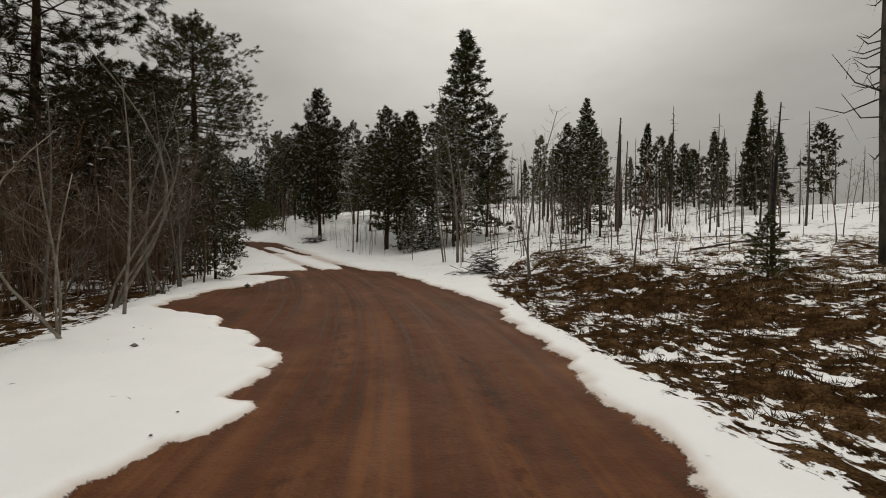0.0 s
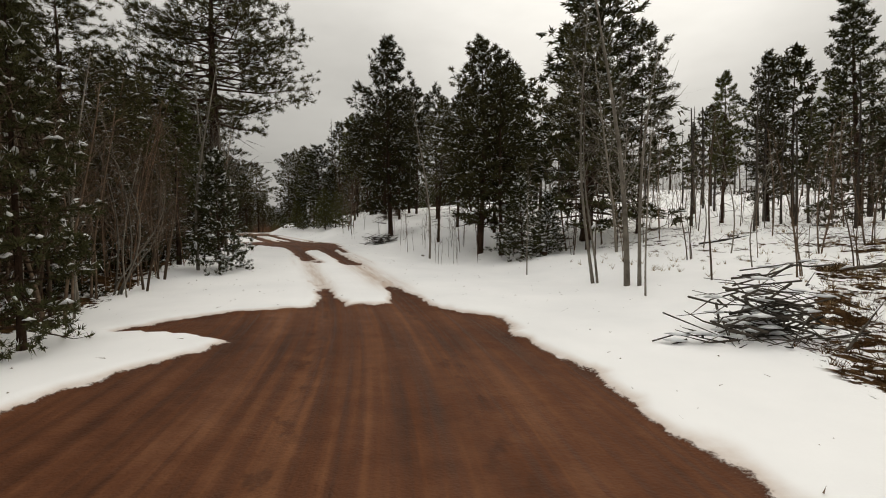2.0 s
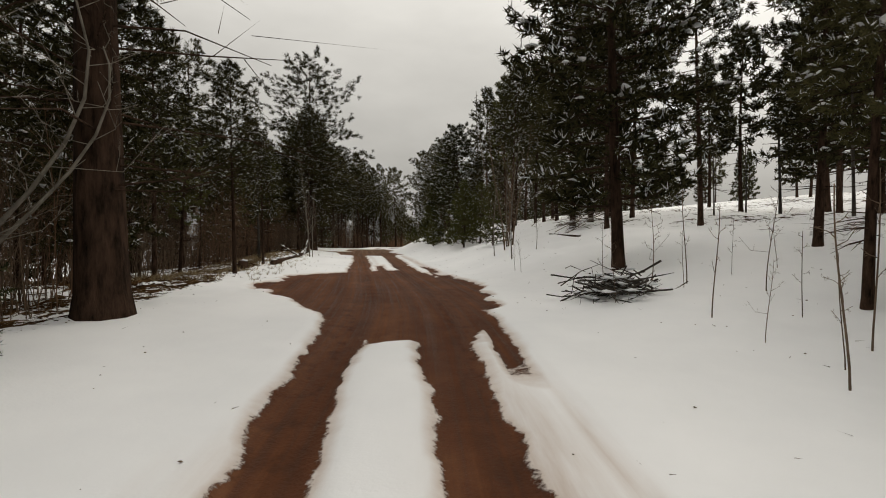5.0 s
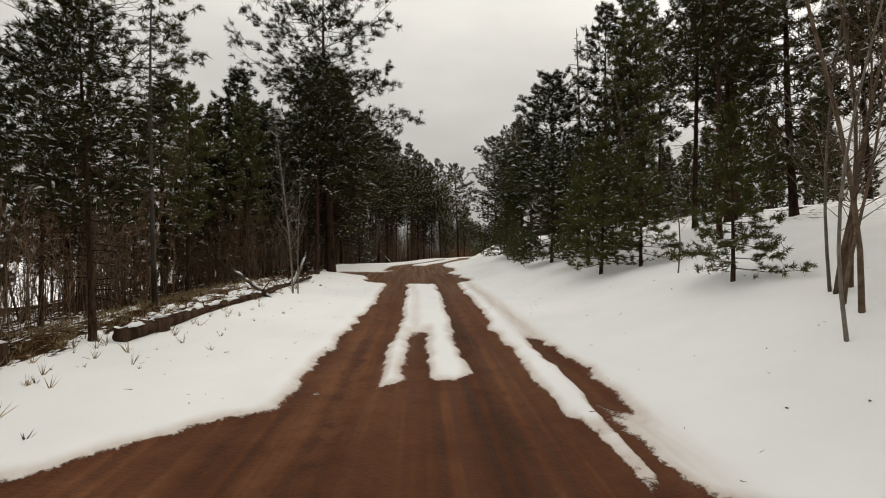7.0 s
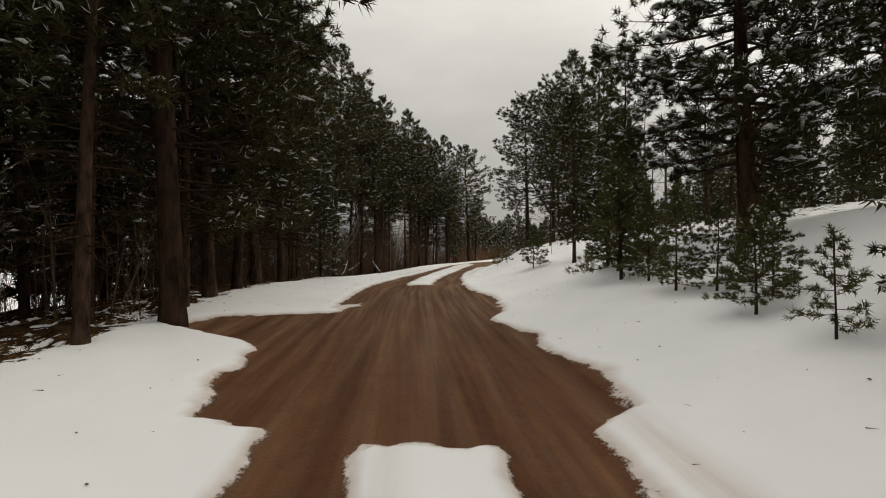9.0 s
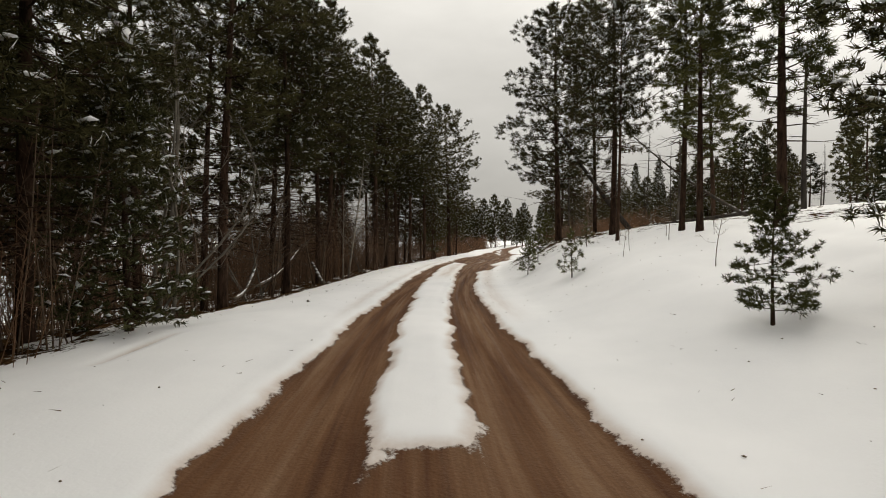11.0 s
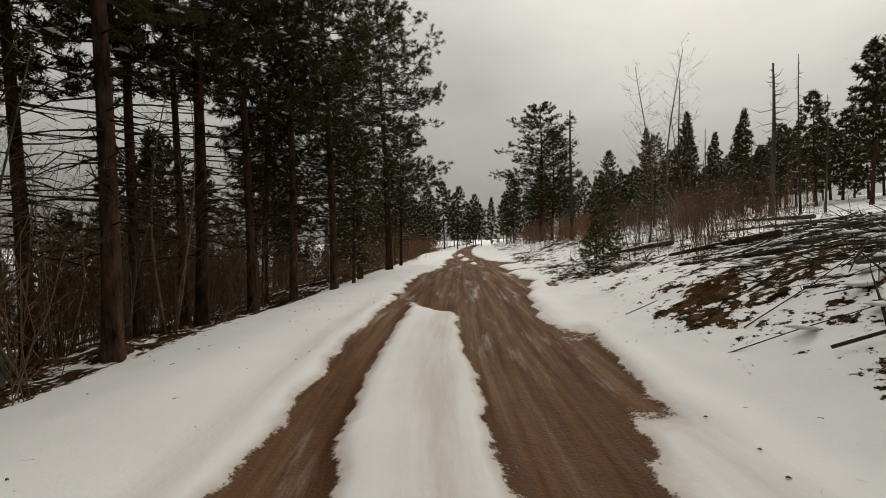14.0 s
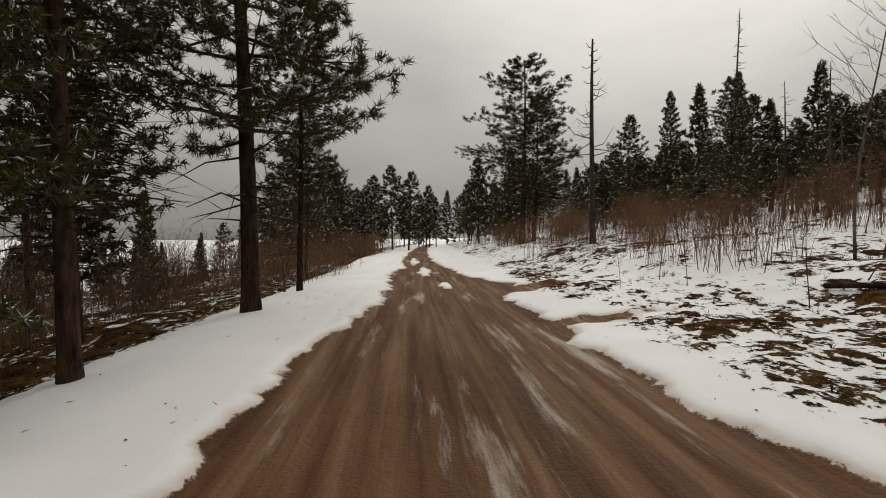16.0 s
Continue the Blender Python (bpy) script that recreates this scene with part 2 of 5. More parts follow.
# ---- the way: centre line, arc length, heights ----
EYE = 1.47
way = [np.array(r[1:4]) for r in PATH]
heading = math.atan2(-(way[-1] - way[-4])[0], (way[-1] - way[-4])[1])
fine_way = []
for a, c, d, e in zip([2 * way[0] - way[1]] + way[:-2], way[:-1], way[1:], way[2:] + [2 * way[-1] - way[-2]]):
    k = max(2, int(np.linalg.norm(d - c) / 0.5))
    ta, tb = (d - a) * np.linalg.norm(d - c) / max(np.linalg.norm(d - a), 1e-6), (e - c) * np.linalg.norm(d - c) / max(np.linalg.norm(e - c), 1e-6)
    for i in range(k):
        u = i / k
        fine_way.append((2 * u**3 - 3 * u**2 + 1) * c + (u**3 - 2 * u**2 + u) * ta + (-2 * u**3 + 3 * u**2) * d + (u**3 - u**2) * tb)
fine_way.append(way[-1])
back = [way[0] + (way[0] - way[1]) / np.linalg.norm(way[0] - way[1]) * r for r in (40, 30, 20, 12, 6, 3)]
ahead, turn, p = [], heading, way[-1].copy()
for i in range(75):
    turn -= radians(0.11)
    p = p + np.array([-math.sin(turn) * 2, math.cos(turn) * 2, 0.004])
    ahead.append(p)
way = np.array(back + fine_way + ahead)
for _ in range(12):
    way[1:-1] = 0.25 * way[:-2] + 0.5 * way[1:-1] + 0.25 * way[2:]
WS = np.concatenate([[0], np.cumsum(np.linalg.norm(np.diff(way[:, :2], axis=0), axis=1))])
WS -= WS[np.argmin(np.linalg.norm(way[:, :2], axis=1))]


def centre(s):
    """x, y, road height and the unit vector to the right, at arc length s."""
    s = np.asarray(s, float)
    x, y, z = (np.interp(s, WS, way[:, i]) for i in range(3))
    e = 0.6
    tx = np.interp(s + e, WS, way[:, 0]) - np.interp(s - e, WS, way[:, 0])
    ty = np.interp(s + e, WS, way[:, 1]) - np.interp(s - e, WS, way[:, 1])
    l = np.hypot(tx, ty) + 1e-9
    return x, y, z - EYE, ty / l, -tx / l


def to_sd(x, y):
    k = np.argmin((way[:, 0] - x) ** 2 + (way[:, 1] - y) ** 2)
    s = WS[k]
    for _ in range(3):
        cx, cy, cz, nx, ny = centre(s)
        s = float(np.clip(s + (x - cx) * -ny + (y - cy) * nx, WS[0] + 1, WS[-1] - 1))
    cx, cy, cz, nx, ny = centre(s)
    return s, float((x - cx) * nx + (y - cy) * ny)


# height above the road, right and left, at five distances from its middle line
BANK_S = [-40, 10, 19, 29, 37, 46, 55, 63, 70, 78, 88, 100, 120, 250]
BANK_D = [2.4, 5, 8, 14, 40]
BANK_R = [(0, .22, .7, 1.5, 4), (0, .22, .75, 1.5, 4), (0, .1, .6, 1.4, 4), (-.05, -.25, .15, 1.0, 4), (0, .35, .9, 1.7, 4.5), (.05, .95, 1.7, 2.4, 5),
          (.05, .8, 1.9, 2.6, 5), (.02, .55, 1.9, 2.7, 5), (.02, .6, 1.7, 2.6, 5), (.05, 1.2, 1.9, 2.5, 5), (.05, 1.4, 2.1, 2.8, 5),
          (0, .3, 1.15, 2.1, 5), (0, .35, 1.1, 2.1, 5), (.02, .4, 1, 2, 5)]
BANK_L = [(0, 0, -.1, -.3, -1), (0, 0, -.1, -.3, -1), (0, 0, -.1, -.3, -1), (0, .05, 0, -.3, -1), (0, .05, 0, -.4, -2), (.05, .12, -.1, -.6, -3),
          (.05, .15, -.4, -1.1, -4), (.05, .2, -.2, -1, -5), (.05, 0, -.5, -1.2, -5), (.05, -.2, -.75, -1.5, -6), (.05, -.3, -.8, -1.7, -7),
          (0, -.4, -1, -2, -8), (0, -.3, -.8, -2, -7), (0, 0, -.5, -1.5, -5)]


def vnoise(x, y, scale, seed=0.0):
    """Smooth value noise on arrays, -1 to 1."""
    x, y = np.asarray(x, float) / scale + seed * 17.3, np.asarray(y, float) / scale - seed * 9.7
    xi, yi = np.floor(x), np.floor(y)
    fx, fy = x - xi, y - yi
    fx, fy = fx * fx * (3 - 2 * fx), fy * fy * (3 - 2 * fy)

    def h(a, c):
        v = np.sin(a * 127.1 + c * 311.7 + seed * 74.7) * 43758.5453
        return (v - np.floor(v)) * 2 - 1
    return (h(xi, yi) * (1 - fx) + h(xi + 1, yi) * fx) * (1 - fy) + (h(xi, yi + 1) * (1 - fx) + h(xi + 1, yi + 1) * fx) * fy


def bank(s, d):
    s, d = np.asarray(s, float), np.asarray(d, float)
    out = np.zeros(np.broadcast(s, d).shape)
    for table, side in ((BANK_R, 1), (BANK_L, -1)):
        t = np.array(table)
        hs = [np.interp(s, BANK_S, t[:, i]) for i in range(5)]
        a = np.abs(d)
        v = np.zeros_like(out)
        ds, vals = [1.6] + BANK_D, [np.zeros_like(hs[0])] + hs
        for i in range(5):
            u = np.clip((a - ds[i]) / (ds[i + 1] - ds[i]), 0, 1)
            u = 0.5 * u + 0.5 * u * u * (3 - 2 * u)
            v = v + (vals[i + 1] - vals[i]) * u
        out = np.where(d * side > 0, v, out)
    rough = np.clip((np.abs(d) - 2.2) / 4, 0, 1)
    return out + rough * (0.10 * vnoise(s, d, 2.3, 1) + 0.16 * vnoise(s, d, 7, 2) + 0.03 * vnoise(s, d, 0.6, 3))


# bare road: left and right rim along s
RIM_S = [-40, 4.3, 6, 7.3, 8.7, 9.9, 13.6, 14.6, 15.6, 17.1, 17.6, 18.0, 18.9, 19.3, 19.7]
RIM_L = [-1.7, -1.65, -1.5, -2, -3, -4.3, -4.3, -3.2, -2.9, -2.0, -2.4, -3.8, -3.1, -2.4, -0.9]
RIM_R = [1.7, 1.72, 1.8, 2.1, 2.25, 2.4, 2.0, 1.95, 1.85, 1.75, 1.72, 1.7, 1.35, 1.3, 1.2]
RIM2_S = [33.4, 34.0, 34.8, 36, 38, 41.5, 43.1, 43.8, 44.6, 45.4]
RIM2_L = [-0.4, -1.0, -1.0, -1.6, -2.8, -3.1, -2.8, -2.0, -1.2, -0.2]
RIM2_R = [0.9, 0.95, 1.1, 1.6, 1.95, 1.95, 1.85, 1.8, 1.6, 0.5]
RIM3_S = [56.8, 57.4, 58.7, 60, 60.8, 62, 63, 65, 66.5, 68, 69]
RIM3_L = [-0.2, -1.6, -1.75, -2.05, -3.5, -3.1, -1.4, -1.2, -1.0, -0.6, -0.1]
RIM3_R = [1.1, 1.9, 1.95, 1.95, 1.9, 1.58, 1.8, 1.9, 1.6, 1.2, 0.3]
RIM4_S = [95.0, 97.4, 101, 105, 107, 110, 113, 117, 123, 130, 150, 260]
RIM4_L = [0.0, -1.3, -1.4, -1.15, -0.9, -0.6, -0.5, -0.7, -0.3, -0.6, -0.7, -0.7]
RIM4_R = [1.9, 2.05, 2.6, 2.3, 2.5, 2.3, 3.0, 2.1, 1.6, 1.2, 1.0, 1.0]
# wheel ruts in the snow: from s, to s, middle there, middle here, half width there, here, how bare
RUTS = [(18.6, 22.4, -0.7, -0.76, .36, .12, 1), (18.6, 22.6, 0.75, 0.82, .46, .18, 1),
        (27.4, 34.5, 0.70, 0.35, .24, .36, 1), (29.0, 34.5, -0.66, -0.9, .28, .30, 1), (32.4, 42, 1.12, 1.3, .10, .2, 1), (44, 48, 1.74, 1.70, .14, .06, 1),
        (44.5, 58, -0.88, -0.7, .42, .34, 1), (44.5, 58, 0.86, 1.0, .35, .36, 1), (44, 48, -0.04, -0.06, .18, .12, 1),
        (64, 79, -0.95, -0.68, .6, .34, 1), (66, 79, 1.05, 0.98, .62, .33, 1), (75.5, 98, -0.70, -1.0, .36, .2, 1), (75.5, 91, 0.98, 0.95, .33, .42, 1),
        (88.5, 98.5, 1.0, 1.1, .5, .95, 1), (89.4, 92.5, 1.7, 1.9, .2, .3, .9)]
# dirty snow pressed by wheels: from s, to s, middle there, middle here, half width, strength
SMEARS = [(20, 33, -0.76, -0.82, .24, .75), (20, 33, 0.78, 0.72, .40, .85), (26, 33, 1.35, 1.25, .10, .5), (42, 58, 1.78, 1.76, .16, .7), (26, 31, -1.3, -1.3, .08, .3),
          (44, 58, -0.1, -0.1, .10, .35), (74, 98, 1.75, 1.8, .22, .35), (74, 98, -1.5, -1.6, .14, .3), (84, 97, 0.0, 0.1, .30, .5)]
# snow left lying on bare road, and bare tongues beside it: s, d, half length, half width, sign
SPOTS = [(5.2, 2.35, 2.2, .16, -1), (44.4, 1.42, 3.0, .18, -1), (62.2, 1.75, .7, .2, -1), (99.2, 2.9, 1.2, .12, 1), (106.9, 3.4, 0.5, 1.1, 1),
         (111.5, 3.2, 0.8, .9, 1), (39.6, -3.0, 1.4, .5, 1), (33.4, 1.1, 1.4, .12, 1),
         (72.2, -3.5, 1.2, .06, 1), (96.4, 2.7, .9, .3, -1), (104.2, 2.8, .9, .3, -1), (113.5, 1.1, 1.0, .25, -1), (120, 0.6, 3, .3, -1), (128, 0.1, 4, .3, -1)]


def bare_mask(s, d):
    """1 on bare ground, 0 under snow, blurred over some 30 cm at the rim."""
    s, d = np.asarray(s, float), np.asarray(d, float)
    w = 0.16 * vnoise(s, d, 0.7, 5) + 0.10 * vnoise(s, d, 0.28, 6) + 0.18 * vnoise(s, d, 2.0, 7)
    w = w * np.where((s < 9) & (d < 0), 2.4, 1.0)
    out = np.zeros(np.broadcast(s, d).shape)
    for S, L, R in ((RIM_S, RIM_L, RIM_R), (RIM2_S, RIM2_L, RIM2_R), (RIM3_S, RIM3_L, RIM3_R), (RIM4_S, RIM4_L, RIM4_R)):
        inside = np.minimum(d - np.interp(s, S, L), np.interp(s, S, R) - d)
        inside = np.minimum(inside, np.minimum(s - S[0], S[-1] - s))
        out = np.maximum(out, np.clip(0.5 + (inside + w) / 0.35, 0, 1))
    for s0, s1, d0, d1, w0, w1, amount in RUTS:
        u = np.clip((s - s0) / (s1 - s0), 0, 1)
        inside = (w0 + (w1 - w0) * u) - np.abs(d - d0 - (d1 - d0) * u)
        inside = np.minimum(inside, np.minimum(s - s0, s1 - s) * 0.16)
        out = np.maximum(out, amount * np.clip(0.5 + (inside + (0.4 if amount > 0.9 else 0.12) * w) / 0.3, 0, 1))
    for s0, d0, ls, wd, sign in SPOTS:
        v = np.clip((1 - np.hypot((s - s0) / ls, (d - d0) / wd) + 2.2 * w) * 1.8, 0, 1)
        out = np.maximum(out, v) if sign > 0 else np.minimum(out, 1 - v)
    return out


def smear_mask(s, d):
    """How much dirt wheels have pressed into the snow."""
    out = np.zeros(np.broadcast(s, d).shape)
    for s0, s1, d0, d1, wd, amount in SMEARS:
        u = np.clip((s - s0) / (s1 - s0), 0, 1)
        off = (d - d0 - (d1 - d0) * u + 0.05 * vnoise(s, 0 * d, 2.5, 26)) / wd
        out = np.maximum(out, amount * np.exp(-off * off) * np.clip(np.minimum(s - s0, s1 - s) / 2.5, 0, 1))
    return out


def humps(s, d):
    """Tussocks and clods of the verge, -1 to 1."""
    return 0.5 * vnoise(s, d, 0.42, 22) + 0.35 * vnoise(s, d, 0.22, 23) + 0.3 * vnoise(s, d, 1.1, 27)


def thaw_mask(s, d):
    """Share of ground thawed bare beside the road: dry grass and litter."""
    s, d = np.asarray(s, float), np.asarray(d, float)
    slow = 0.16 * vnoise(s, d, 2.6, 12)
    first = np.clip((d - np.interp(s, [-20, 4, 8, 10, 13, 15.5, 18, 22], [2.1, 2.15, 2.35, 2.6, 3.1, 4.4, 8, 12])) / 0.4, 0, 1)
    k1 = first * np.interp(s, [-40, 4, 6.5, 9, 12, 14, 20, 30], [0.54, 0.54, 0.76, 0.68, 0.54, 0.49, 0.42, 0.2]) * np.interp(d, [2.2, 3.2, 7, 9, 13, 25], [0.9, 1.02, 1.0, 0.78, 0.68, 0.45])
    last = np.clip((d - np.interp(s, [80, 86, 92, 130], [5.5, 2.5, 2.6, 3.6])) / 0.5, 0, 1)
    k2 = last * np.interp(s, [78, 84, 86, 88, 93, 96, 99, 140], [0, 0.3, 0.46, 0.58, 0.55, 0.50, 0.46, 0.40]) * np.interp(d, [2.6, 3.1, 4.0, 9, 12, 30], [0.5, 0.68, 0.95, 0.92, 0.7, 0.6])
    far_r = np.clip((d - 7) / 3, 0, 1) * np.interp(s, [30, 60, 80], [0.22, 0.3, 0.26])
    left = np.clip((-d - np.interp(s, [0, 12, 22, 40, 47, 52, 62, 75, 90, 110], [4.6, 4.6, 4.6, 4.0, 4.4, 3.7, 3.6, 4.2, 3.9, 3.4])) / 0.6, 0, 1)
    k3 = left * np.interp(s, [0, 25, 40, 50, 60, 75, 110], [0.66, 0.6, 0.52, 0.52, 0.76, 0.62, 0.66])
    k = np.maximum(np.maximum(k1, k2), np.maximum(far_r, k3))
    return np.clip(k + slow * np.clip(k * 4, 0, 1), 0, 1)


def grass_mask(s, d):
    """Thawed ground, lump by lump."""
    k = thaw_mask(s, d)
    return np.clip(0.5 + (k + 0.3 * humps(s, d) - 0.5) * 2.2, 0, 1) * np.clip(k * 5, 0, 1)


def ground_z(s, d):
    cz = centre(s)[2]
    bm_, k = bare_mask(s, d), thaw_mask(s, d)
    gm_ = grass_mask(s, d)
    snow = 0.085 * (1 - np.clip(bm_ * 1.3, 0, 1)) * np.clip(1 - 0.55 * gm_, 0, 1)
    a = np.abs(d)
    rut = -0.02 * (np.exp(-((a - 0.85) / 0.22) ** 2)) * bm_ + 0.007 * vnoise(s * 0.07, d, 0.18, 21) * bm_
    tuss = 0.15 * np.clip(k * 1.3, 0, 1) * humps(s, d)
    soft = (1 - bm_) * 0.012 * vnoise(s, d, 0.45, 24) - 0.03 * smear_mask(s, d) * (1 - bm_)
    for g, wd in ((-1.25, .07), (-0.42, .06), (0.38, .06), (1.32, .09)):      # faint old wheel marks in the snow
        soft = soft - (1 - bm_) * 0.016 * np.exp(-((d - g - 0.06 * vnoise(s, 0 * d, 4, 25)) / wd) ** 2)
    z = cz + bank(s, d) + snow + rut + tuss + soft
    f = np.clip(np.maximum((a - 48) / 11, np.maximum((-20 - s) / 16, (s - WS[-1] + 32) / 30)), 0, 1)
    f = f * f * (3 - 2 * f)
    return z * (1 - f) - 9.2 * f                # beyond the crest it falls to the far country


def spot(s, d):
    """World place on the ground at arc length s, d metres to the right."""
    x, y, z, nx, ny = centre(s)
    return float(x + nx * d), float(y + ny * d), float(ground_z(np.array([s]), np.array([d]))[0])


def spots(s, d):
    x, y, z, nx, ny = centre(s)
    return x + nx * d, y + ny * d, ground_z(s, d)


def at_xy(x, y):
    s, d = to_sd(x, y)
    return x, y, float(ground_z(np.array([s]), np.array([d]))[0])


# ---- the ground: one sheet, fine by the road, coarse towards the horizon ----
def build_ground():
    srow = np.concatenate([np.arange(-38, -2, 1.0), np.arange(-2, 124, 0.15), np.arange(128, WS[-1] - 1, 1.2)])
    near = np.concatenate([np.arange(-7.5, -3.4, 0.13), np.arange(-3.4, 3.4, 0.09), np.arange(3.4, 10.5, 0.13)])
    right, left = [], []
    v, st = near[-1], 0.16
    while v < 60:
        v += st
        st *= 1.12
        right.append(v)
    v, st = near[0], 0.16
    while v > -55:
        v -= st
        st *= 1.12
        left.append(v)
    dcol = np.concatenate([np.array(left)[::-1], near, np.array(right)])
    S, D = np.meshgrid(srow, dcol, indexing="ij")
    x, y, z0, nx, ny = centre(S)
    Z = ground_z(S, D)
    n, k = S.shape
    verts = np.stack([x + nx * D, y + ny * D, Z], -1).reshape(-1, 3)
    i = np.arange((n - 1) * (k - 1))
    r, c = i // (k - 1), i % (k - 1)
    a = r * k + c
    faces = np.stack([a, a + 1, a + k + 1, a + k], -1)
    # the far country: rings out to the horizon, under the sheet's rim
    base = len(verts)
    cx, cy = -25.0, 50.0
    rings = [0, 60, 120, 200, 400, 900, 2500]
    fv, ff = [], []
    for q, rad in enumerate(rings):
        for j in range(48):
            an = 2 * math.pi * j / 48
            px, py = cx + rad * math.cos(an), cy + rad * math.sin(an)
            hz = -9.0 + (0.02 * rad if rad > 100 else 0) * max(0.0, math.cos(an - 0.6))
            fv.append((px, py, hz))
    for q in range(len(rings) - 1):
        for j in range(48):
            j2 = (j + 1) % 48
            ff.append((base + q * 48 + j, base + (q + 1) * 48 + j, base + (q + 1) * 48 + j2, base + q * 48 + j2))
    me = bpy.data.meshes.new("ground")
    allv = np.vstack([verts, np.array(fv)])
    me.from_pydata(allv.tolist(), [], faces.tolist() + ff)
    wet = np.clip((S - 50) / 14, 0, 1) * 0.85
    tread = np.exp(-((np.abs(D - 0.12 * vnoise(S, 0 * D, 6, 33)) - 0.78) / 0.2) ** 2) + 0.7 * np.exp(-((D - 0.25) / 0.12) ** 2) * np.clip((16 - S) / 4, 0, 1)
    slushy = np.clip((S - 82) / 14, 0, 1)
    pad = len(fv)
    for nm, arr, rest in (("bare", bare_mask(S, D), 0), ("thaw", thaw_mask(S, D), 0.4), ("hump", humps(S, D), 0), ("wet", wet, 0), ("slushy", slushy, 0), ("smear", smear_mask(S, D), 0), ("tread", tread, 0)):
        at = me.attributes.new(nm, "FLOAT", "POINT")
        at.data.foreach_set("value", np.concatenate([arr.ravel(), np.full(pad, rest)]).astype(np.float32))
    at = me.attributes.new("along", "FLOAT_VECTOR", "POINT")
    at.data.foreach_set("vector", np.concatenate([np.stack([S, D, np.zeros_like(S)], -1).reshape(-1), np.zeros(pad * 3)]).astype(np.float32))
    me.materials.append(GROUND)
    me.shade_smooth()
    ob = new("ground", me)
    tagged(ob, "snow-covered forest ground with a red dirt road and wheel ruts", "ground", kind="structure")


build_ground()


# ---- mesh helpers ----
class Soup:
    """Collects tubes, blades and lumps for one mesh."""

    def __init__(self):
        self.v, self.f, self.fans = [], [], []

    def full(self):
        return bool(self.v or self.fans)

    def tube(self, pts, rad, sides=5, cap=True):
        pts = [np.array(q, float) for q in pts]
        base = len(self.v)
        ref = np.array([0.31, 0.95, 0.12])
        for i, q in enumerate(pts):
            t = pts[min(i + 1, len(pts) - 1)] - pts[max(i - 1, 0)]
            t = t / (np.linalg.norm(t) + 1e-9)
            u = np.cross(t, ref)
            if np.linalg.norm(u) < 0.1:
                u = np.cross(t, (1.0, 0, 0))
            u /= np.linalg.norm(u)
            w = np.cross(t, u)
            for j in range(sides):
                an = 2 * math.pi * j / sides
                self.v.append(q + rad[i] * (math.cos(an) * u + math.sin(an) * w))
        for i in range(len(pts) - 1):
            for j in range(sides):
                a, c = base + i * sides + j, base + i * sides + (j + 1) % sides
                self.f.append((a, c, c + sides, a + sides))
        if cap:
            self.f.append(tuple(base + (len(pts) - 1) * sides + j for j in range(sides)))
            self.f.append(tuple(base + j for j in reversed(range(sides))))

    def tuft(self, rng, q, aim, size, n, width, spread=0.9, brush=0.0):
        """Blades that fan out round aim; brush: how far their feet are strung along the twig."""
        aim = np.array(aim, float)
        aim /= np.linalg.norm(aim) + 1e-9
        dirs = rng.normal(size=(n, 3)) * spread + aim
        dirs /= np.linalg.norm(dirs, axis=1)[:, None] + 1e-9
        side = np.cross(dirs, rng.normal(size=(n, 3)))
        side *= width / (np.linalg.norm(side, axis=1)[:, None] + 1e-9)
        ln = (size * rng.uniform(0.7, 1.15, n))[:, None]
        if brush:
            q = q + aim * (rng.uniform(-1.0, 0.5, n) * size * brush)[:, None]
            ln = ln * 0.8
        foot = q + dirs * ln * 0.12
        self.fans.append(np.stack([foot + side, q + dirs * ln, foot - side], 1).reshape(-1, 3))

    def spike(self, rng, a, c, w):
        """A fine twig: one sliver from a to c."""
        side = np.cross(c - a, rng.normal(size=3))
        side *= w / (np.linalg.norm(side) + 1e-9)
        k = len(self.v)
        self.v += [a + side, a - side, c]
        self.f.append((k, k + 1, k + 2))

    def lump(self, rng, q, rx, ry, rz):
        base = len(self.v)
        an0 = rng.uniform(0, 6.28)
        self.v.append(q + np.array([0, 0, rz]))
        for j in range(6):
            an = an0 + j * math.pi / 3
            k = rng.uniform(0.7, 1.2)
            self.v.append(q + np.array([rx * k * math.cos(an), ry * k * math.sin(an), rng.uniform(-0.1, 0.25) * rz]))
        self.v.append(q - np.array([0, 0, rz * 0.45]))
        for j in range(6):
            a, c = base + 1 + j, base + 1 + (j + 1) % 6
            self.f += [(base, a, c), (base + 7, c, a)]

    def pad(self, rng, q, aim, ln, wd, th):
        """A sagging cushion of snow that lies along a bough."""
        aim = np.array(aim, float)
        aim /= np.linalg.norm(aim) + 1e-9
        side = np.cross((0, 0, 1.0), aim)
        side /= np.linalg.norm(side) + 1e-9
        base = len(self.v)
        self.v.append(q + np.array([0, 0, th]) + aim * ln * rng.uniform(-0.2, 0.2))
        for j in range(8):
            an = j * math.pi / 4 + rng.uniform(-0.25, 0.25)
            k = rng.uniform(0.55, 1.2)
            x = math.cos(an) * k
            self.v.append(q + aim * ln * x + side * wd * math.sin(an) * k + np.array([0, 0, th * rng.uniform(-0.1, 0.35) - 0.14 * ln * abs(x)]))
        self.v.append(q - np.array([0, 0, th * 0.4]))
        for j in range(8):
            a, c = base + 1 + j, base + 1 + (j + 1) % 8
            self.f += [(base, a, c), (base + 9, c, a)]

